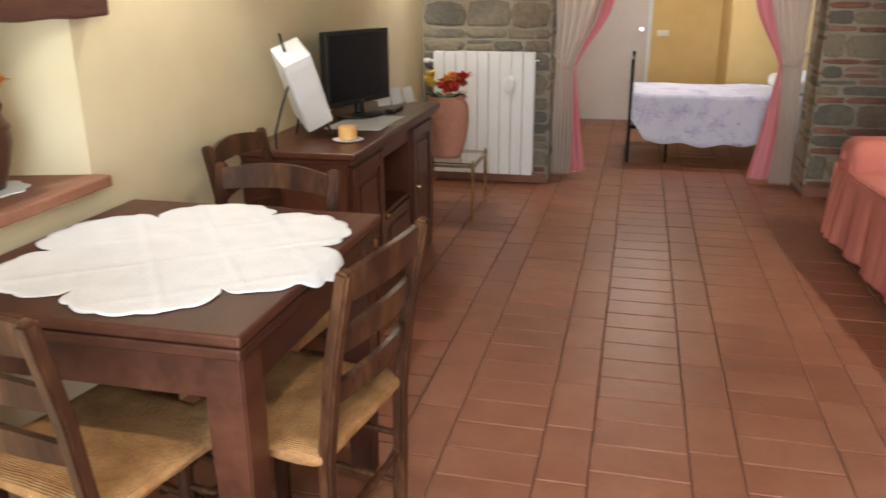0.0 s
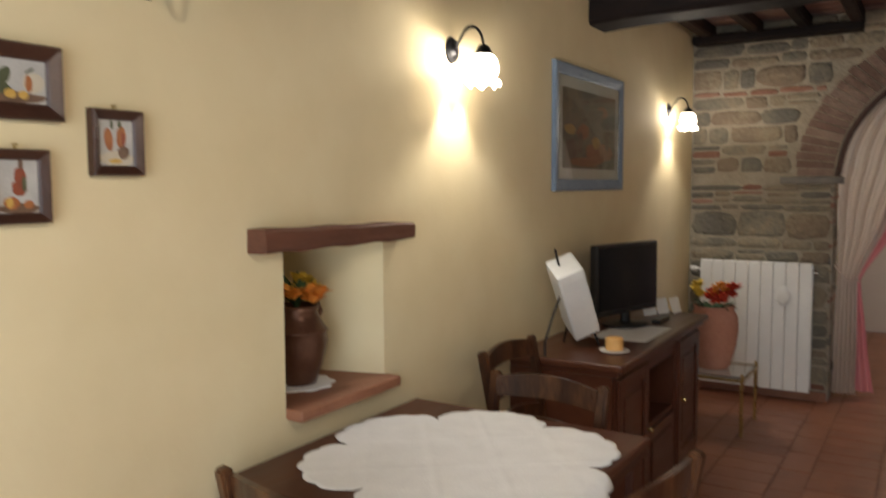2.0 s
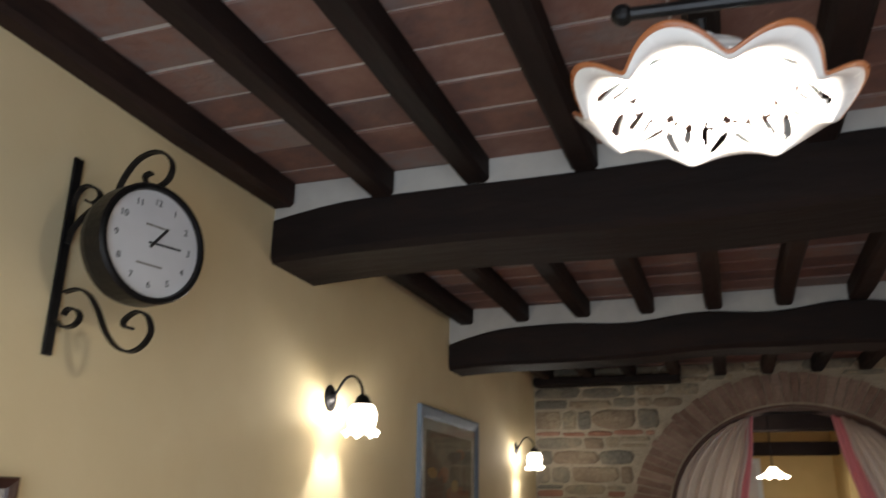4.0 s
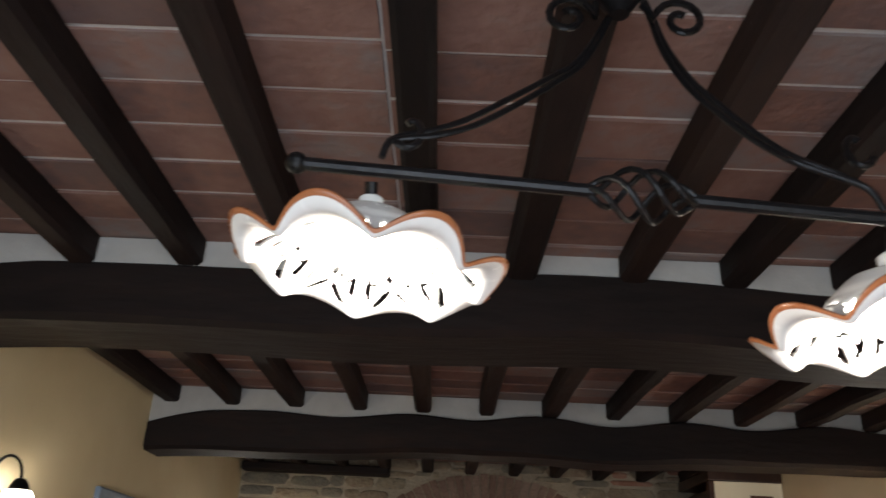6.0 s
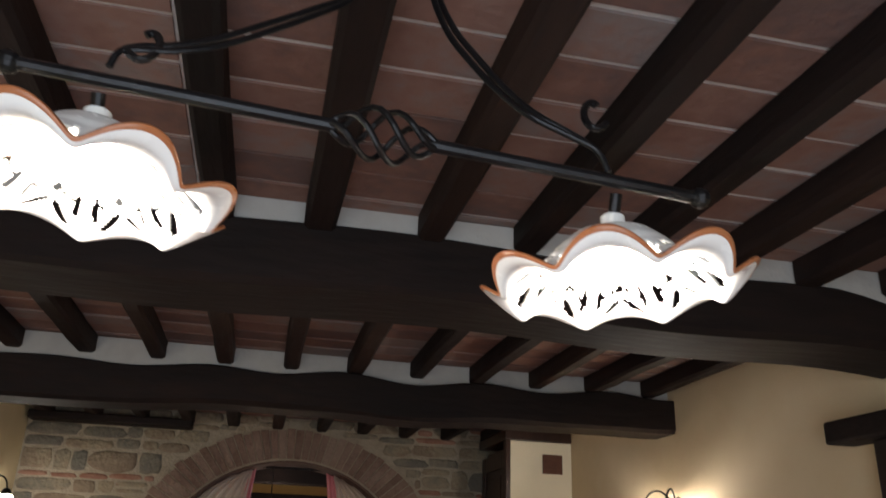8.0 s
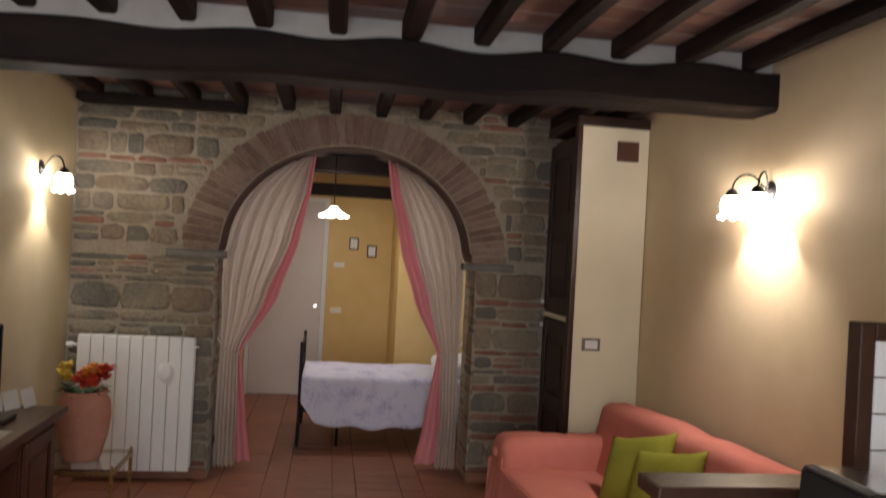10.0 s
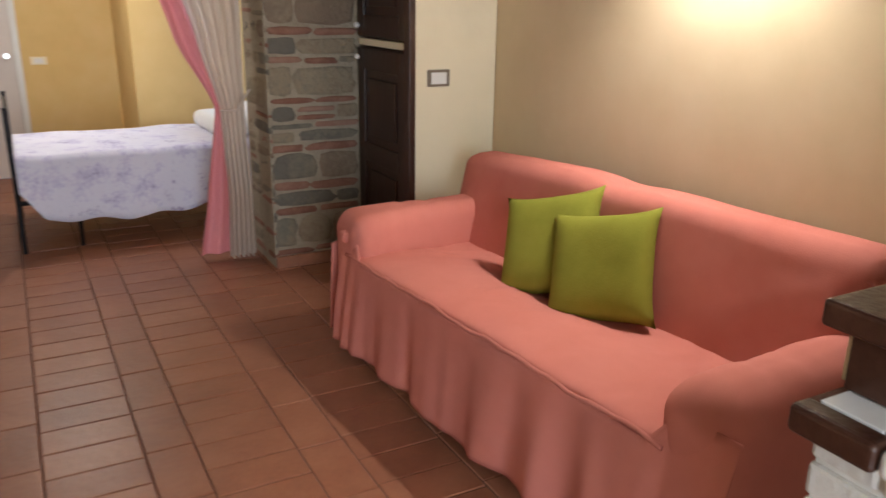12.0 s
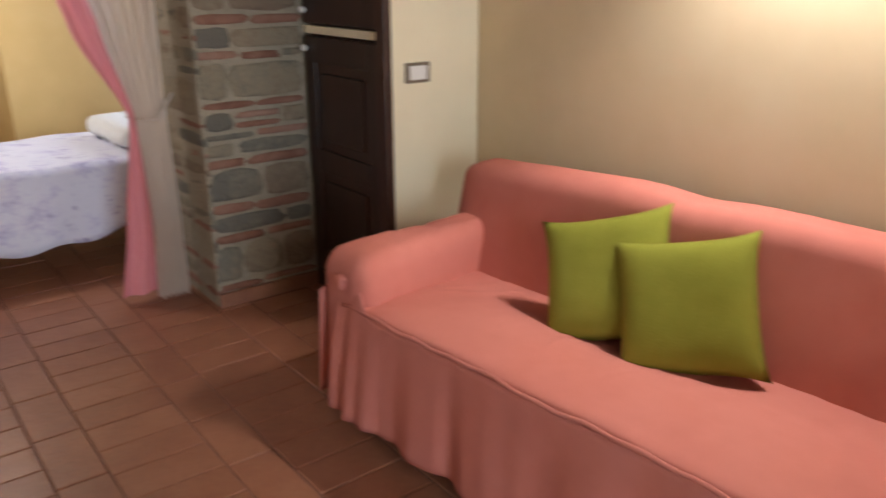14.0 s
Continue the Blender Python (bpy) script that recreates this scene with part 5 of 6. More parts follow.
def wall_clock():
    """A station clock on a scrolled iron bracket that stands out from the wall."""
    c = thing("wall_clock", on_left(-4.605, 2.06), "round white-faced station clock on a black scrolled iron bracket", "clock")
    part("wall_bar", boxed((0.002, -0.012, -0.215), (0.010, 0.012, 0.215), 0.002), IRON, c)

    def scroll(points, w=0.014):
        bm = bmesh.new()
        bent(bm, eased([(x, 0, z) for x, z in points]), w, 0.005, (0, 1, 0))
        part("scroll", bm, IRON, c)
    scroll([(0.123, 0.122), (0.136, 0.156), (0.163, 0.19), (0.2, 0.204), (0.234, 0.195), (0.254, 0.168), (0.249, 0.138), (0.223, 0.123), (0.197, 0.134), (0.189, 0.151), (0.205, 0.157)])
    scroll([(0.026, -0.086), (0.061, -0.082), (0.091, -0.096), (0.118, -0.129), (0.143, -0.172), (0.173, -0.204), (0.209, -0.218), (0.239, -0.206), (0.253, -0.18), (0.241, -0.15), (0.215, -0.139), (0.189, -0.152), (0.188, -0.166), (0.208, -0.172)])
    scroll([(0.016, 0.032), (0.009, 0.085), (0.016, 0.13), (0.039, 0.147), (0.068, 0.137), (0.08, 0.118), (0.066, 0.105), (0.045, 0.113)])
    scroll([(0.018, -0.145), (0.036, -0.159), (0.062, -0.158), (0.076, -0.143), (0.067, -0.127), (0.044, -0.122), (0.033, -0.134)])
    scroll([(0.012, 0.02), (0.026, 0.059), (0.071, 0.095), (0.124, 0.117)])
    m = pose(0.245, 0.0, 0.0, 0, 90, 0)
    m = Matrix.Translation((0.232, 0, 0)) @ Matrix.Rotation(radians(-14), 4, "Z") @ Matrix.Rotation(radians(90), 4, "Y")
    bm = bmesh.new()
    lathe(bm, [(0.001, -0.075), (0.105, -0.075), (0.120, -0.062), (0.124, -0.045), (0.124, 0.004), (0.120, 0.010), (0.112, 0.010), (0.110, 0.004), (0.110, -0.002), (0.001, -0.002)], 48)
    drum = part("drum", bm, IRON, c, "round black clock case", smooth=False)
    drum.matrix_basis = m
    bm = bmesh.new()
    lathe(bm, [(0.0005, -0.0018), (0.1095, -0.0018), (0.1095, 0.0), (0.0005, 0.0)], 48)
    face = part("dial", bm, CLOCK_FACE, drum, "white dial with black numerals")
    # local: x of the drum points down, y along the wall; the dial looks along z
    for k in range(12):
        txt = bpy.data.curves.new("numeral", "FONT")
        txt.body, txt.size, txt.align_x, txt.align_y, txt.extrude = str(k + 1), 0.019, "CENTER", "CENTER", 0.0004
        tmp = bpy.data.objects.new("numeral", txt)
        scene.collection.objects.link(tmp)
        me = bpy.data.meshes.new_from_object(tmp.evaluated_get(bpy.context.evaluated_depsgraph_get()))
        bpy.data.objects.remove(tmp)
        a = 2 * math.pi * (k + 1) / 12
        ob = new("numeral", me)
        me.materials.append(INK)
        ob.parent = drum
        ob.matrix_basis = Matrix.Translation((-0.086 * math.cos(a), 0.086 * math.sin(a), 0.0006)) @ Matrix.Rotation(radians(90), 4, "Z")
    for a, ln, w, name in ((radians(38), 0.048, 0.006, "hour_hand"), (radians(88), 0.066, 0.004, "minute_hand")):
        bm = bmesh.new()
        box(bm, (-ln, -w / 2, 0.001), (0.012, w / 2, 0.0022))
        bmesh.ops.transform(bm, matrix=Matrix.Rotation(-a, 4, "Z"), verts=bm.verts)
        part(name, bm, INK, drum)
    for x, y, l in ((-0.036, 0.002, 0.05), (0.046, -0.004, 0.06)):
        part("maker_mark", boxed((x - 0.002, y - l / 2, 0.0003), (x + 0.002, y + l / 2, 0.0008)), SLAB, drum)


wall_clock()


def frill(bm, r0, r1, h, waves, depth, segs=48, rows=6, power=1.6):
    """A bell that opens downwards, with a wavy rim."""
    loops = []
    for j in range(rows + 1):
        u = j / rows
        loop = []
        for k in range(segs):
            a = 2 * math.pi * k / segs
            r = r0 + (r1 - r0) * u ** power + depth * 0.5 * math.cos(waves * a) * u ** 3
            loop.append((r * math.cos(a), r * math.sin(a), -h * u + depth * 0.45 * math.cos(waves * a) * u ** 3))
        loops.append(loop)
    g = [[bm.verts.new(q) for q in loop] for loop in loops]
    faces = []
    for p, q in zip(g, g[1:]):
        for k in range(segs):
            faces.append(bm.faces.new((p[k], p[(k + 1) % segs], q[(k + 1) % segs], q[k])))
    return faces


def lamp_arm(owner, y):
    bm = bmesh.new()
    pts = [(0.012, 0, -0.046), (0.030, y * 0.2, -0.012), (0.055, y * 0.45, 0.024), (0.078, y * 0.68, 0.034), (0.102, y * 0.86, 0.024), (0.119, y * 0.97, -0.002), (0.126, y, -0.036)]
    rod(bm, eased(pts, 4), 0.005, 8)
    part("arm", bm, IRON, owner, "curved black iron arm")
    bm = bmesh.new()
    lathe(bm, [(0.004, 0.0), (0.014, -0.003), (0.022, -0.012), (0.030, -0.030), (0.034, -0.042), (0.031, -0.042), (0.001, -0.026)], 20)
    bmesh.ops.translate(bm, vec=(0.126, y, -0.030), verts=bm.verts)
    part("cup", bm, IRON, owner)
    bm = bmesh.new()
    segs, rows = 84, 22
    grid = []
    for j in range(rows + 1):
        u = j / rows
        r = 0.033 + 0.017 * math.sin(math.pi * min(1.0, u / 0.8)) ** 0.8 + 0.026 * max(0.0, (u - 0.62) / 0.38) ** 1.6
        loop = []
        for k in range(segs):
            a = 2 * math.pi * k / segs
            w = max(0.0, (u - 0.55) / 0.45) ** 2
            rr = r + 0.006 * math.cos(7 * a) * w + 0.0012 * math.cos(14 * a) * u
            loop.append(bm.verts.new((rr * math.cos(a), rr * math.sin(a), -0.100 * u + 0.009 * math.cos(7 * a) * w)))
        grid.append(loop)
    for j in range(rows):
        for k in range(segs):
            f = bm.faces.new((grid[j][k], grid[j][(k + 1) % segs], grid[j + 1][(k + 1) % segs], grid[j + 1][k]))
            f.material_index = 1 if 3 <= j < 10 else 0
    bmesh.ops.solidify(bm, geom=bm.faces[:], thickness=0.002)
    bmesh.ops.translate(bm, vec=(0.126, y, -0.066), verts=bm.verts)
    part("glass_shade", bm, [SHADE_GLASS, SHADE_NECK], owner, "lit frosted glass shade with a frilled rim and clear neck", smooth=True)


def wall_lamp(m, ys, label, power=BULB_WALL):
    w = thing("wall_lamp", m, label, "wall lamp", "wall lamps")
    bm = bmesh.new()
    lathe(bm, [(0.001, 0.022), (0.014, 0.020), (0.026, 0.010), (0.042, 0.006), (0.046, 0.0), (0.001, 0.0)], 28)
    bmesh.ops.transform(bm, matrix=pose(0.001, 0, -0.04, 0, 90, 0), verts=bm.verts)
    part("wall_rose", bm, IRON, w)
    for y in ys:
        lamp_arm(w, y)
        point_lamp("wall_bulb", m @ Vector((0.126, y, -0.104)), power, 0.009, LAMP_WHITE)
    return w


wall_lamp(on_left(-3.335, 1.958), (0.0,), "black iron wall lamp with a lit frilled glass shade")
wall_lamp(on_left(-0.61, 1.965), (0.0,), "black iron wall lamp with a lit frilled glass shade")
wall_lamp(pose(XR, -2.06, 1.96, 0, 0, 180), (-0.11, 0.11), "black iron two-armed wall lamp with lit frilled glass shades", 1.3 * BULB_WALL)


# ---- chandelier ----
def chandelier():
    c = thing("chandelier", pose(1.635, -4.955, 0), "black wrought-iron hanging lamp with two pierced white ceramic shades", "chandelier")
    # local x along the rod; the rod runs slightly down to the right
    lit = []
    rz = lambda x: 2.110 - 0.063 * x

    def rodpart(name, pts, r, label=""):
        bm = bmesh.new()
        rod(bm, pts, r, 10)
        return part(name, bm, IRON, c, label)
    rodpart("rod", [(-0.392, 0, rz(-0.392)), (-0.03, 0, rz(-0.03))], 0.0085)
    rodpart("rod", [(0.085, 0, rz(0.085)), (0.44, 0, rz(0.44))], 0.0085)
    for x in (-0.392, 0.44):
        bm = bmesh.new()
        bmesh.ops.create_uvsphere(bm, u_segments=12, v_segments=8, radius=0.014)
        bmesh.ops.translate(bm, vec=(x, 0, rz(x)), verts=bm.verts)
        part("finial", bm, IRON, c)
    for j in range(4):
        pts = []
        for k in range(17):
            u = k / 16
            a = 2 * math.pi * (j / 4 + u * 0.9)
            r = 0.006 + 0.027 * math.sin(math.pi * u)
            x = -0.035 + 0.125 * u
            pts.append((x, r * math.cos(a), rz(x) + r * math.sin(a)))
        rodpart("twist_bar", pts, 0.0040, "twisted basket bar")
    bm = bmesh.new()
    lathe(bm, [(0.001, 0.0), (0.012, 0.0), (0.030, 0.03), (0.052, 0.055), (0.056, 0.085), (0.05, 0.10), (0.001, 0.10)], 28)
    bmesh.ops.translate(bm, vec=(0.010, -0.03, 2.357), verts=bm.verts)
    part("ceiling_rose", bm, IRON, c)
    for s in (-1, 1):
        line = [(0.02, -0.03, 2.4), (-0.032, -0.005, 2.309), (-0.076, -0.005, 2.269), (-0.132, -0.005, 2.23), (-0.179, -0.005, 2.2), (-0.225, -0.005, 2.182), (-0.262, -0.005, 2.175), (-0.281, -0.005, 2.166), (-0.288, -0.005, 2.144)] if s < 0 else [(0.036, -0.03, 2.4), (0.058, -0.005, 2.378), (0.072, -0.005, 2.324), (0.098, -0.005, 2.273), (0.129, -0.005, 2.237), (0.166, -0.005, 2.2), (0.21, -0.005, 2.167), (0.262, -0.005, 2.145), (0.299, -0.005, 2.127), (0.313, -0.005, 2.099)]
        for off in (-0.008, 0.008):
            pts = []
            for k, (x, y, z) in enumerate(line):
                w = off * math.sin(math.pi * min(1.0, k / (len(line) - 2)))
                pts.append((x + 0.6 * s * w, y + 0.4 * w, z + 0.8 * w))
            rodpart("arm", eased(pts, 4), 0.0042, "curved iron arm")
        scr = spiral(0.075, 0.0, 0.008, 0.034, -300, 180, 20)
        rodpart("scroll", [(0.016 + s * (x - 0.002), -0.03, 2.352 + z) for x, z in scr] + [(0.010 + s * 0.03, -0.03, 2.375)], 0.005)
        scr = spiral(0.0, 0.0, 0.010, 0.030, 60, 330, 14)
        rodpart("scroll", [(0.02 + s * (0.275 + 0.7 * x), -0.005, 2.185 + z) for x, z in scr], 0.005)
        # shade
        cx = -0.302 if s < 0 else 0.339
        zr = 2.016 if s < 0 else 1.966
        rodpart("stem", [(cx, 0.03, rz(cx)), (cx, 0.045, zr + 0.085)], 0.008)
        bm = bmesh.new()
        segs, rows = 240, 44
        grid = []
        for j in range(rows + 1):
            u = j / rows
            loop = []
            for k in range(segs):
                a = 2 * math.pi * k / segs
                lobe = math.sqrt(math.cos(4 * a + (0.9 if s < 0 else 2.02)) ** 2 + 0.03) - 0.08
                r = 0.012 + 0.136 * u + 0.028 * lobe * u ** 4
                dome = 0.074 - 0.010 * (r / 0.05) ** 2 if r < 0.05 else 0.064 - 0.026 * min(1, (r - 0.05) / 0.03)
                fall = max(0.0, (u - 0.45) / 0.55)
                z = dome - 0.046 * math.sin(min(1.0, fall / 0.86) * math.pi / 2) ** 1.3 + 0.010 * max(0.0, (fall - 0.86) / 0.14) ** 1.5 + (0.034 * lobe - 0.018) * u ** 4
                loop.append(bm.verts.new((r * math.cos(a), r * math.sin(a), z)))
            grid.append(loop)
        faces = []
        for j in range(rows):
            for k in range(segs):
                ph = ((k + 0.5 + (0.9 if s < 0 else 2.02) / math.pi * segs / 8) / (segs / 8) + 0.5) % 1.0 - 0.5
                u = (j + 0.5) / rows
                tilt = u - 0.66 - 0.55 * abs(ph)
                d1 = ((abs(ph) - 0.17) / 0.13) ** 2 + (tilt / 0.045) ** 2
                d2 = ((abs(ph) - 0.36) / 0.05) ** 2 + ((u - 0.66) / 0.085) ** 2
                d3 = (ph / 0.07) ** 2 + ((u - 0.58) / 0.035) ** 2
                d4 = ((abs(ph) - 0.13) / 0.035) ** 2 + ((u - 0.60) / 0.025) ** 2
                d5 = ((abs(ph) - 0.27) / 0.035) ** 2 + ((u - 0.63) / 0.022) ** 2
                if min(d1, d2, d3, d4, d5) < 1.15:
                    continue
                f = bm.faces.new((grid[j][k], grid[j][(k + 1) % segs], grid[j + 1][(k + 1) % segs], grid[j + 1][k]))
                f.material_index = 1 if j >= rows - 1 else 0
                faces.append(f)
        bmesh.ops.recalc_face_normals(bm, faces=bm.faces)
        bmesh.ops.solidify(bm, geom=bm.faces[:], thickness=0.004)
        ob = part("ceramic_shade", bm, [CERAMIC, CERAMIC_RIM], c, "pierced white ceramic shade with a brown scalloped rim", smooth=True)
        ob.location = (cx, 0.045, zr)
        ob.rotation_euler = (0, radians(5 if s < 0 else -3), 0)
        bm = bmesh.new()
        lathe(bm, [(0.010, 0.076), (0.016, 0.08), (0.016, 0.095), (0.010, 0.100), (0.001, 0.100)], 20)
        cap = part("shade_cap", bm, CERAMIC, c)
        cap.location = (cx, 0.045, zr)
        bm = bmesh.new()
        lathe(bm, [(0.012, 0.085), (0.014, 0.06), (0.026, 0.04), (0.032, 0.02), (0.026, 0.018), (0.001, 0.014)], 20)
        b = part("bulb", bm, BULB, c, "lit globe bulb", smooth=True)
        b.location = (cx, 0.045, zr)
        lit.append((cx, 0.045, zr + 0.006))
    # the frame hangs forward from its rose: the lower it is, the nearer and smaller
    root = Vector((-0.172, -0.852, 1.666))

    def hung(p):
        k = 0.85 + 0.15 * min(1.0, max(0.0, (p.z - 2.16) / 0.22))
        return root + k * (p - root)
    for ob in c.children:
        if ob.location.length > 0.01:
            ob.location = hung(ob.location)
            ob.scale = (0.85, 0.85, 0.85)
        else:
            for v in ob.data.vertices:
                v.co = hung(v.co)
    for p in lit:
        point_lamp("chandelier_bulb", Vector((1.635, -4.955, 0)) + hung(Vector(p)), BULB_CHANDELIER, 0.03, WARM)


chandelier()
# ---- curtains in the arch ----
def curtain(side):
    """side -1 by the radiator, 1 by the pillar: a cream voile with a pink satin edge, tied back to the jamb."""
    name = "cream voile curtain with pink satin border, tied back"
    c = thing("curtain", pose(AX, 0.26, 0), name, "curtain", "curtains in the arch")
    tie = 0.80 if side < 0 else 0.83
    if side < 0:
        inner = [(0.0, -0.70), (0.35, -0.70), (tie, -0.71), (1.2, -0.54), (1.6, -0.39), (2.0, -0.295), (2.24, -0.265)]
        pink = [(0.0, -0.59), (0.35, -0.64), (tie, -0.695), (1.2, -0.46), (1.6, -0.335), (2.0, -0.265), (2.24, -0.245)]
        outer = -0.848
    else:
        inner = [(0.0, 0.70), (0.35, 0.715), (tie, 0.70), (1.2, 0.60), (1.6, 0.47), (2.0, 0.35), (2.24, 0.30)]
        pink = [(0.0, 0.55), (0.35, 0.61), (tie, 0.685), (1.2, 0.50), (1.6, 0.375), (2.0, 0.285), (2.24, 0.255)]
        outer = 0.848

    def at(tab, z):
        for (z0, x0), (z1, x1) in zip(tab, tab[1:]):
            if z <= z1:
                u = (z - z0) / (z1 - z0)
                u = u * u * (3 - 2 * u) * 0.35 + u * 0.65
                return x0 + (x1 - x0) * u
        return tab[-1][1]

    def edge(z):
        """The arch's own side, or the hang of the cloth near the tie."""
        lim = outer
        if z > SPRING:
            lim = math.copysign(min(abs(outer), AA * math.sqrt(max(0.0, 1 - ((z - SPRING) / AB) ** 2)) - 0.005), side)
        return lim

    def gather(z):
        return 0.35 + 0.65 * min(1, abs(z - tie) / 0.5)

    def voile(u, v):
        z = 0.012 + (2.225 - 0.012) * v
        a, b = edge(z), at(inner, z)
        if abs(z - tie) < 0.45:
            a = a + (b - a) * 0.10 * (1 - abs(z - tie) / 0.45)
        if z > SPRING and abs(a) < abs(b):
            a = b
        x = a + (b - a) * u
        fold = (0.030 * math.sin(2 * math.pi * (5.5 * u + 0.25 * math.sin(3 * v))) + 0.012 * math.sin(2 * math.pi * 11 * u + 2 * v)) * gather(z)
        return (x, fold + 0.02 * noise.noise(Vector((u * 3, v * 4, side))), z)
    bm = bmesh.new()
    sheet(bm, voile, 72, 60)
    part("voile", bm, VOILE, c, "cream voile panel", smooth=True)

    def satin(u, v):
        z = 0.03 + (2.215 - 0.03) * v
        a, b = at(inner, z) + side * 0.03, at(pink, z)
        x = a + (b - a) * u
        fold = 0.018 * math.sin(2 * math.pi * (1.6 * u + 0.4 * v)) * gather(z)
        return (x, 0.045 + fold, z)
    bm = bmesh.new()
    sheet(bm, satin, 16, 60)
    part("satin_border", bm, PINK, c, "pink satin border", smooth=True)
    bm = bmesh.new()
    x0, x1 = (outer, at(pink, tie)) if side < 0 else (at(pink, tie), outer)
    pts = []
    for k in range(13):
        u = k / 12
        pts.append((x0 + (x1 - x0) * u, -0.055 + 0.0 * u - 0.02 * math.sin(math.pi * u), tie + (0.10 if (side < 0) == (k < 6) else 0.0) * abs(u - 0.5) * 2 + 0.0))
    rod(bm, pts, 0.006, 8)
    part("tie_cord", bm, VOILE, c)
    pts = [(x, 0.075 - 0.0 * k, z) for k, (x, y, z) in enumerate(pts)]
    bm = bmesh.new()
    rod(bm, pts, 0.006, 8)
    part("tie_cord", bm, VOILE, c)


curtain(-1)
curtain(1)
bm = bmesh.new()
rod(bm, [(AX - 0.34, 0.27, 2.215), (AX, 0.27, 2.215), (AX + 0.34, 0.27, 2.215)], 0.009, 10)
tagged(part("curtain_rod", bm, IRON), "thin black curtain rod under the arch", "rod")
# ---- the bedroom behind the arch ----
structure("wall_bedroom_west", boxed((-0.5, WALL_T, -0.1), (-0.3, 2.95, 2.7)), PLASTER_R, "ochre plastered bedroom side wall")


def wall_bedroom_east():
    bm = bmesh.new()
    box(bm, (4.3, WALL_T, -0.1), (4.6, 1.15, 2.7))
    box(bm, (4.3, 1.95, -0.1), (4.6, 2.95, 2.7))
    box(bm, (4.3, 1.15, -0.1), (4.6, 1.95, 0.9))
    box(bm, (4.3, 1.15, 2.1), (4.6, 1.95, 2.7))
    structure("wall_bedroom_east", bm, PLASTER_R, "ochre plastered bedroom wall with the window")


wall_bedroom_east()


def wall_bedroom_north():
    bm = bmesh.new()
    box(bm, (-0.5, 2.95, -0.1), (0.82, 3.2, 2.7))
    box(bm, (0.82, 2.95, 2.06), (1.62, 3.2, 2.7))
    box(bm, (1.62, 2.95, -0.1), (4.6, 3.2, 2.7))
    structure("wall_bedroom_north", bm, BEDROOM_WALL, "yellow ochre plastered bedroom wall")
    structure("wall_bedroom_north_2", boxed((2.285, 1.97, -0.1), (4.3, 2.95, 2.7)), BEDROOM_WALL, "yellow ochre wall that stands out beside the door wall")


wall_bedroom_north()


def bedroom_door():
    d = tagged(thing("door_1", pose(0.82, 2.95, 0), "closed pale painted bedroom door with a light frame", "door"), kind="structure")
    part("leaf", boxed((0.05, 0.02, 0.006), (0.752, 0.06, 2.01), 0.003), DOOR_PAINT, d)
    for a, b in (((0.004, -0.012, 0.0), (0.048, 0.07, 2.055)), ((0.754, -0.012, 0.0), (0.798, 0.07, 2.055)), ((0.048, -0.012, 2.014), (0.754, 0.07, 2.055))):
        part("frame", boxed(a, b, 0.003), PAPER, d, "white door frame")
    bm = bmesh.new()
    rod(bm, [(0.70, 0.02, 0.935), (0.70, -0.02, 0.935), (0.70, -0.03, 0.935)], [0.008, 0.008, 0.020], 14)
    part("door_knob", bm, CHROME, d, "round metal knob")


bedroom_door()
tagged(part("baseboard", boxed((1.625, 2.935, 0.0), (2.283, 2.949, 0.08), 0.002), LINTEL_WOOD), "thin brown skirting of the bedroom wall", "skirting", kind="structure")
p = tagged(part("light_switch", boxed((1.675, 2.938, 0.865), (1.79, 2.9495, 0.925), 0.003), CREAM), "pale plastic light switch on the bedroom wall", "switch")
part("rocker", boxed((1.70, 2.934, 0.876), (1.765, 2.938, 0.914), 0.002), PAPER, p)
p = tagged(part("thermostat", boxed((1.69, 2.93, 1.345), (1.80, 2.9495, 1.395), 0.003), PAPER), "small white thermostat box on the bedroom wall", "thermostat")


def holy_picture(x, z, w, h, label):
    f = thing("small_picture", pose(x, 2.9495, z), label, "picture")
    b = 0.014
    for a, c in (((-w / 2, -0.014, h / 2 - b), (w / 2, -0.001, h / 2)), ((-w / 2, -0.014, -h / 2), (w / 2, -0.001, -h / 2 + b)), ((-w / 2, -0.014, -h / 2 + b), (-w / 2 + b, -0.001, h / 2 - b)), ((w / 2 - b, -0.014, -h / 2 + b), (w / 2, -0.001, h / 2 - b))):
        part("frame", boxed(a, c, 0.002), FRAME_WOOD, f)
    part("print", boxed((-w / 2 + b, -0.008, -h / 2 + b), (w / 2 - b, -0.001, h / 2 - b)), PAPER, f)


holy_picture(1.887, 1.597, 0.10, 0.127, "small pale print in a thin frame")
holy_picture(2.077, 1.526, 0.102, 0.125, "small bright print in a dark frame")

for y, z0, z1, x1 in ((1.62, 2.20, 2.36, 4.3), (2.35, 2.045, 2.165, 2.284)):
    bm = boxed((-0.3, y - 0.07, z0), (x1, y + 0.07, z1), 0.015)
    tagged(part("bedroom_beam", bm, BEAM), "dark wooden beam under the bedroom ceiling", "beam", kind="structure")


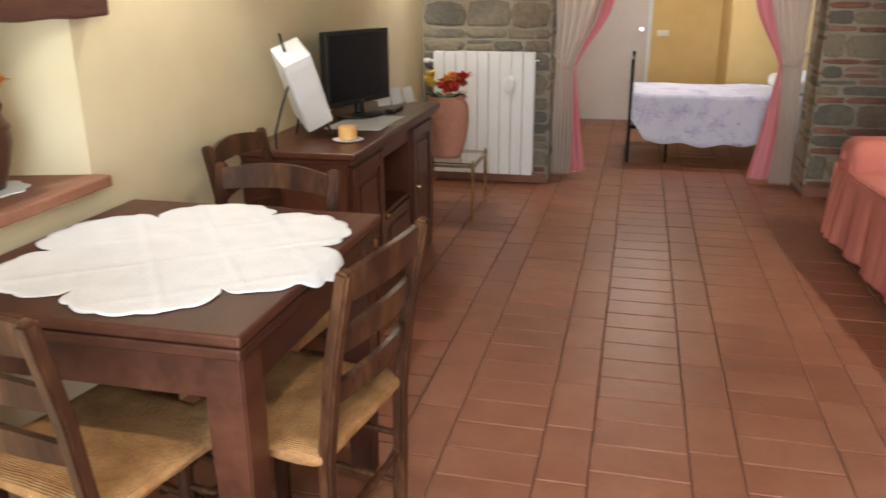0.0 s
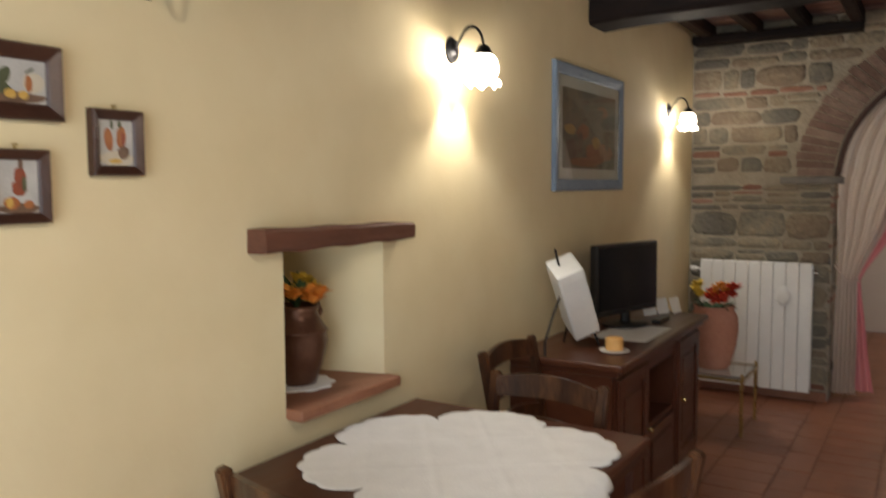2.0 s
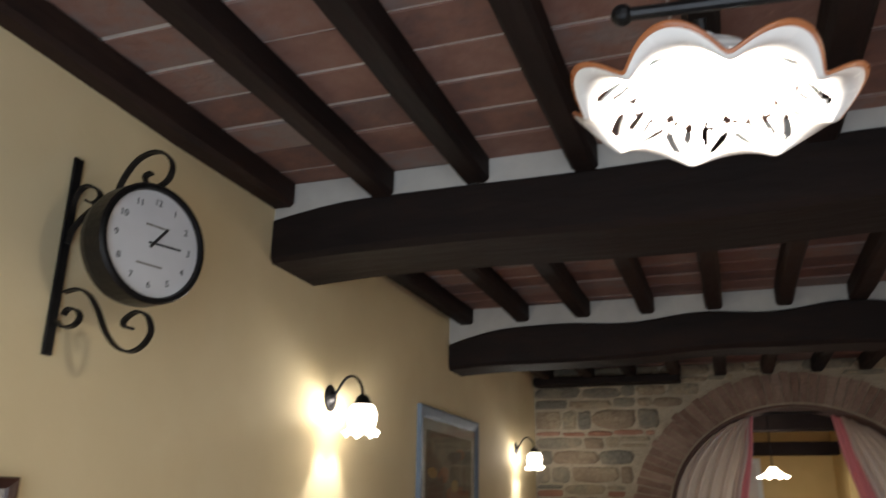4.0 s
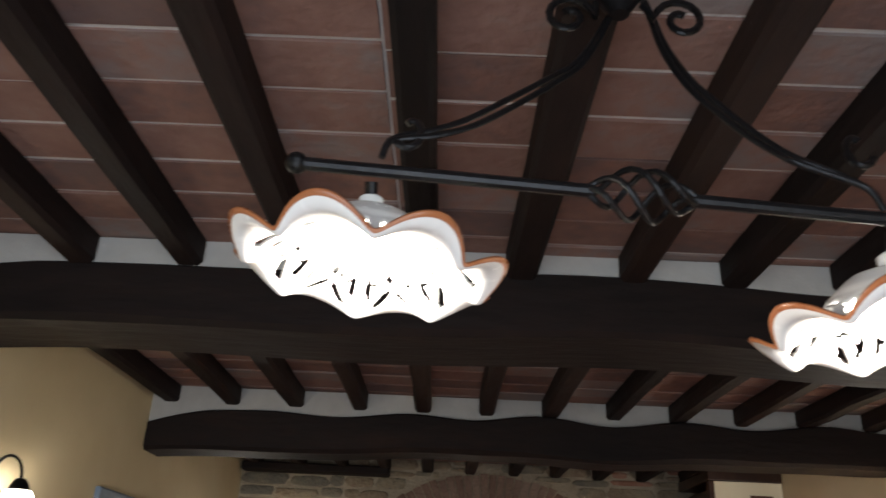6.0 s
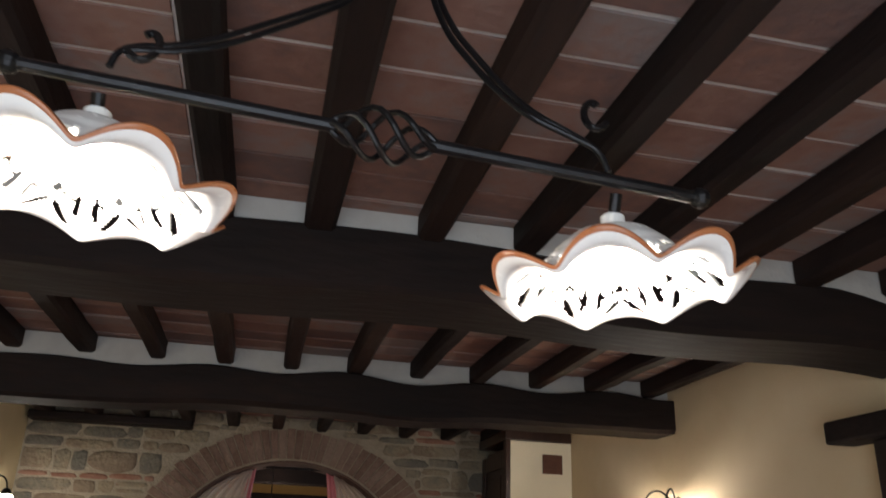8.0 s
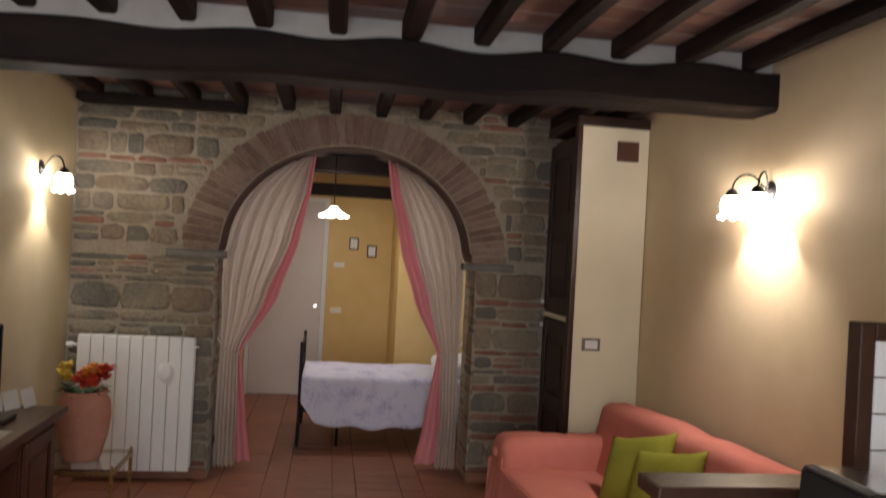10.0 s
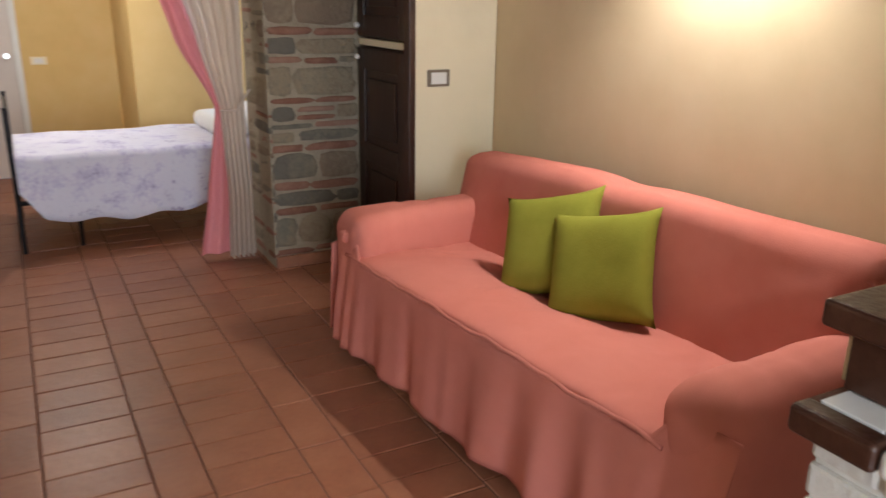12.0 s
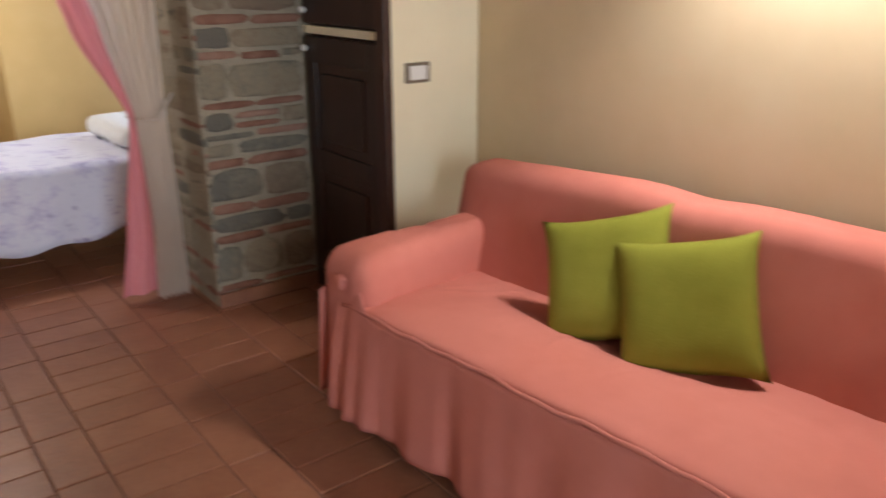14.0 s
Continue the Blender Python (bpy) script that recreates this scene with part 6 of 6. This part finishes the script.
def bed():
    b = thing("single_bed", pose(1.47, 0.85, 0), "black iron single bed made up with a white lilac-flowered spread", "bed")
    for y in (0.0, 0.82):
        for x, h in ((0.0, 0.80), (1.92, 1.05)):
            bm = bmesh.new()
            rod(bm, [(x, y, 0), (x, y, h), (x, y, h + 0.012)], [0.013, 0.013, 0.016], 12)
            part("post", bm, IRON, b)
    bm = bmesh.new()
    for z in (0.30, 0.62, 0.77):
        rod(bm, [(0, 0, z), (0, 0.82, z)], 0.009, 8)
    for k in range(1, 6):
        rod(bm, [(0, 0.82 * k / 6, 0.30), (0, 0.82 * k / 6, 0.77)], 0.006, 8)
    part("footboard", bm, IRON, b, "barred iron footboard")
    bm = bmesh.new()
    rod(bm, [(0, 0.03, 0.28), (1.92, 0.03, 0.28)], 0.014, 8)
    rod(bm, [(0, 0.79, 0.28), (1.92, 0.79, 0.28)], 0.014, 8)
    rod(bm, [(0.30, 0.03, 0.28), (0.30, 0.04, 0.0)], 0.011, 8)
    part("side_rail", bm, IRON, b)
    part("mattress", soft_box((0.02, 0.015, 0.29), (1.90, 0.805, 0.52), 0.05, 8), LINEN, b)

    def spread(u, v):
        x = 0.012 + 1.86 * u
        s = v * (0.34 + 0.83 + 0.34) - 0.34
        if s < 0:
            y, z = -0.012, 0.545 + s
        elif s > 0.83:
            y, z = 0.842, 0.545 - (s - 0.83)
        else:
            y, z = s - 0.0, 0.545
        hang = max(0.0, 0.545 - z)
        wave = 0.016 * math.sin(17 * u + 1.1) + 0.010 * math.sin(39 * u)
        y += (-1 if s < 0.4 else 1) * hang / 0.34 * (0.035 + wave)
        z += 0.010 * noise.noise(Vector((u * 9, v * 6, 2))) - 0.045 * math.sin(math.pi * min(1, u * 1.7)) * hang / 0.34 + 0.012 * math.sin(37 * u) * hang / 0.34
        if s < 0 and u < 0.06:
            z += hang * 0.45 * (0.06 - u) / 0.06
        return (x, y, z)
    bm = bmesh.new()
    sheet(bm, spread, 90, 44, 0.006)
    part("bedspread", bm, SPREAD, b, "white bedspread printed with lilac flowers", smooth=True)


bed()
for k, (x, z, ry) in enumerate(((2.78, 0.552, 0), (2.95, 0.59, 12))):
    bm = soft_box((-0.20, -0.30, 0.0), (0.20, 0.30, 0.11), 0.05, 12, 0.012, 6.0, 4.0 + k)
    ob = tagged(part("pillow", bm, LINEN, smooth=True), "plump white pillow on the bed", "pillow", "pillows on the bed")
    ob.matrix_world = pose(x, 1.27, z, 0, -ry, 4)


def pendant():
    p = thing("pendant_lamp", pose(1.66, 1.45, 0), "lit white frilled pendant lamp in the bedroom", "pendant lamp")
    bm = bmesh.new()
    rod(bm, [(0, 0, 2.60), (0, 0, 1.91)], 0.005, 8)
    part("chain", bm, IRON, p)
    bm = bmesh.new()
    frill(bm, 0.03, 0.125, 0.085, 9, 0.02)
    bmesh.ops.solidify(bm, geom=bm.faces[:], thickness=0.002)
    bmesh.ops.translate(bm, vec=(0, 0, 1.90), verts=bm.verts)
    part("glass_shade", bm, PENDANT_GLASS, p, "lit frilled glass shade", smooth=True)
    point_lamp("bedroom_bulb", (1.66, 1.45, 1.80), BULB_BED, 0.03, WARM)


pendant()
area_lamp("bedroom_window_light", pose(4.28, 1.55, 1.5, 90, 0, 90), 0.76, 1.16, BED_DAYLIGHT, (0.68, 0.78, 1.0))
# stands in for the unseen source of daylight behind the walk
area_lamp("doorway_light", pose(1.35, YS + 0.02, 1.15, 90, 0, 0), 1.6, 2.0, DAYLIGHT, (0.78, 0.89, 1.0))
# ---- stones of the arch wall ----
def stone_wall():
    rng = random.Random(21)

    def in_ring(x, z, pad=0.0):
        """Inside the opening or its ring of bricks."""
        if z < SPRING:
            return JL - 0.002 - pad < x < JR + 0.002 + pad
        u = (x - AX) / (AA + 0.265 + pad)
        v = (z - SPRING) / (AB + 0.225 + pad)
        return u * u + v * v < 1

    def stone(x0, x1, z0, z1, mat, face=None):
        w, h = x1 - x0, z1 - z0
        cx, cz = (x0 + x1) / 2, (z0 + z1) / 2
        n = 12
        bm = bmesh.new()
        power = rng.uniform(3.5, 7.0)
        ph = rng.uniform(0, 50)
        rim, edge, top = [], [], []
        proud = rng.uniform(-0.003, 0.006)
        for k in range(n):
            a = 2 * math.pi * (k + 0.5) / n
            c, s = math.cos(a), math.sin(a)
            r = (abs(c) ** power + abs(s) ** power) ** (-1 / power)
            r *= 1.03 + 0.20 * noise.noise(Vector((c * 1.3 + ph, s * 1.3, 0)))
            px, pz = r * c * w / 2, r * s * h / 2
            rough = 0.004 * noise.noise(Vector((px * 30, ph, pz * 30)))
            rim.append((cx + px, 0.02, cz + pz))
            edge.append((cx + px * 0.97, 0.0095 - 0.4 * proud, cz + pz * 0.94))
            top.append((cx + px * 0.82, 0.007 - proud + rough, cz + pz * (0.74 if h > 0.06 else 0.6)))
        loops = [[bm.verts.new(q) for q in row] for row in (rim, edge, top)]
        mid = bm.verts.new((cx + rng.uniform(-0.2, 0.2) * w, 0.005 - proud, cz))
        for k in range(n):
            j = (k + 1) % n
            for p, q in zip(loops, loops[1:]):
                bm.faces.new((p[k], p[j], q[j], q[k]))
            bm.faces.new((loops[2][k], loops[2][j], mid))
        if face:
            for v in bm.verts:
                v.co = Vector((face[0] - face[1] * (v.co.y - 0.006), v.co.x, v.co.z))
        part("stone" if mat is STONE else "brick", bm, mat, WALL_NORTH, smooth=True)

    def trimmed(x0, x1, z0, z1):
        """Shortens a stone until it stays clear of the arch."""
        hit = lambda q: in_ring(q, z0) or in_ring(q, z1)
        while x1 - x0 > 0.03 and (hit(x0) or hit(x1) or hit((x0 + x1) / 2)):
            if hit(x0) and not hit(x1):
                x0 += 0.008
            elif hit(x1) and not hit(x0):
                x1 -= 0.008
            else:
                x0, x1 = x0 + 0.008, x1 - 0.008
        return x0, x1

    def course(xa, xb, z, h, brick, face=None):
        """One row of stones; a tall one is at times two flat ones, and beds wander up and down."""
        x = xa
        while x < xb - 0.02:
            w = rng.uniform(0.16, 0.27) if brick else rng.uniform(0.10, 0.17) if rng.random() < 0.35 else rng.uniform(0.19, 0.36)
            if xb - x - w < 0.08:
                w = xb - x
            sag = 0.018 * noise.noise(Vector((x * 2.3, z * 3.0, 4.0)))
            lift = 0.018 * noise.noise(Vector((x * 2.3, (z + h) * 3.0, 4.0)))
            lo, hi = z + sag, z + h + lift
            j = rng.uniform(0.004, 0.008)
            rows = [(lo + j, hi - j)]
            if not brick and h > 0.085 and w < 0.27 and rng.random() < 0.4:
                m = lo + (hi - lo) * rng.uniform(0.4, 0.65)
                rows = [(lo + j, m - j), (m + j, hi - j)]
            for z0, z1 in rows:
                x0, x1 = x + rng.uniform(0.004, 0.009), x + w - rng.uniform(0.004, 0.009)
                if face is None:
                    x0, x1 = trimmed(x0, x1, z0, z1)
                if x1 - x0 > 0.03:
                    stone(x0, x1, z0, z1, BRICK if brick and rng.random() < 0.75 or z1 - z0 < 0.05 and rng.random() < 0.3 else STONE, face)
            x += w

    def cover(xa, xb, za, zb, face=None, banded=False):
        z, thin = za, False
        while z < zb - 0.02:
            thin = not thin if banded else rng.random() < 0.25
            h = rng.uniform(0.042, 0.055) if thin else rng.choice((0.075, 0.09, 0.11, 0.13, 0.15, 0.18))
            if zb - z - h < 0.04:
                h = zb - z
            course(xa, xb, z, h, thin and (banded or rng.random() < 0.5), face)
            z += h
    cover(0.0, JL - 0.004, 0.06, SPRING - 0.05)
    cover(JR + 0.004, 3.14, 0.06, SPRING - 0.05, None, True)
    cover(0.0, 3.5, SPRING + 0.02, 2.60)
    # stones on the two faces of the opening
    for face in ((JL, 1), (JR, -1)):
        cover(0.0, WALL_T - 0.01, 0.03, SPRING - 0.05, face, True)
    # ring of bricks on edge
    n = 54
    for k in range(n):
        a0, a1 = math.pi * (k + 0.06) / n, math.pi * (k + 0.94) / n
        inner, outer = 0.012, rng.uniform(0.225, 0.25)
        bm = bmesh.new()
        q = []
        for a, d in ((a0, inner), (a1, inner), (a1, outer), (a0, outer)):
            q.append((AX - (AA + d * 1.02) * math.cos(a), SPRING + (AB + d * 0.9) * math.sin(a)))
        y = 0.004 - rng.uniform(0.0, 0.012)
        lo = [bm.verts.new((x, 0.05, z)) for x, z in q]
        hi = [bm.verts.new((x + 0.03 * (AX - x) * 0.02, y + rng.uniform(0, 0.004), z)) for x, z in q]
        bm.faces.new(hi)
        for j in range(4):
            i = (j + 1) % 4
            bm.faces.new((lo[j], lo[i], hi[i], hi[j]))
        part("brick", bm, ARCH_BRICK, WALL_NORTH)
    for x0, x1 in ((0.598, 0.972), (2.55, 2.900)):
        bm = bmesh.new()
        rows = []
        for k in range(9):
            x = x0 + (x1 - x0) * k / 8
            w = 0.003 * noise.noise(Vector((x * 20, 0, 0)))
            rows.append([(x, 0.06, 1.450 + w), (x, -0.045 + w, 1.450 + w), (x, -0.052 + w, 1.458), (x, -0.052 - w, 1.490), (x, -0.045, 1.497 + w), (x, 0.06, 1.497 + w)])
        ring_faces(bm, rows)
        part("impost", bm, SLAB, WALL_NORTH, "grey stone impost slab")
    for x0, x1 in ((0.0, JL - 0.002), (JR + 0.002, 3.14)):
        part("plinth", boxed((x0, -0.010, -0.004), (x1, 0.02, 0.062), 0.004), SILL, WALL_NORTH, "low terracotta skirting")
    part("wall_plate", boxed((0.02, -0.12, 2.405), (1.06, 0.02, 2.465), 0.012), BEAM, WALL_NORTH, "dark timber wall plate")


stone_wall()
# ---- floor tiles: columns of tiles laid across alternate with columns laid along ----
def floor_tiles():
    floor = bpy.data.objects["floor"]
    rng = random.Random(31)
    meshes = {}

    def tile_mesh(w, d):
        key = (round(w, 3), round(d, 3))
        if key not in meshes:
            bm = boxed((-w / 2, -d / 2, -0.012), (w / 2, d / 2, 0.0), 0.003, 1)
            me = bpy.data.meshes.new("floor_tile")
            bmesh.ops.recalc_face_normals(bm, faces=bm.faces)
            bm.to_mesh(me)
            bm.free()
            me.materials.append(TILE)
            meshes[key] = me
        return meshes[key]
    rest = bmesh.new()
    count = 0
    narrow, wide, x = 0.152, 0.292, 1.297 - 0.444 * 4
    k = 0
    while x < 4.3:
        along = k % 2 == 0
        w = narrow if along else wide
        d = 0.306 if along else 0.153
        y = YS - 0.15 + rng.uniform(-0.15, 0.0)
        while y < 2.95:
            cx, cy = x + w / 2, y + d / 2
            hidden = cx < -0.02 or (0.0 < cy < 0.42 and (cx < JL - 0.1 or cx > JR + 0.1)) or (cy < 0 and cx > 3.56)
            if not hidden:
                zz = rng.uniform(-0.0012, 0.0008)
                tw, td = w - 0.0045, d - 0.0045
                if -4.05 < cy < -0.1 and 0.9 < cx < 2.75 and count < 300:
                    ob = new("floor_tile", tile_mesh(tw, td))
                    ob.parent = floor
                    ob.matrix_basis = pose(cx, cy, zz, rng.uniform(-0.15, 0.15), rng.uniform(-0.15, 0.15), rng.uniform(-0.25, 0.25))
                    count += 1
                else:
                    a, b = (cx - tw / 2, cy - td / 2), (cx + tw / 2, cy + td / 2)
                    lo = [rest.verts.new((p, q, -0.012)) for p, q in ((a[0], a[1]), (b[0], a[1]), (b[0], b[1]), (a[0], b[1]))]
                    hi = [rest.verts.new((p, q, zz)) for p, q in ((a[0] + 0.002, a[1] + 0.002), (b[0] - 0.002, a[1] + 0.002), (b[0] - 0.002, b[1] - 0.002), (a[0] + 0.002, b[1] - 0.002))]
                    rest.faces.new(hi)
                    for j in range(4):
                        rest.faces.new((lo[j], lo[(j + 1) % 4], hi[(j + 1) % 4], hi[j]))
            y += d
        x += w
        k += 1
    ob = part("floor_tiles", rest, TILE_REST, floor)
    ob["kind"] = "stuff"


floor_tiles()
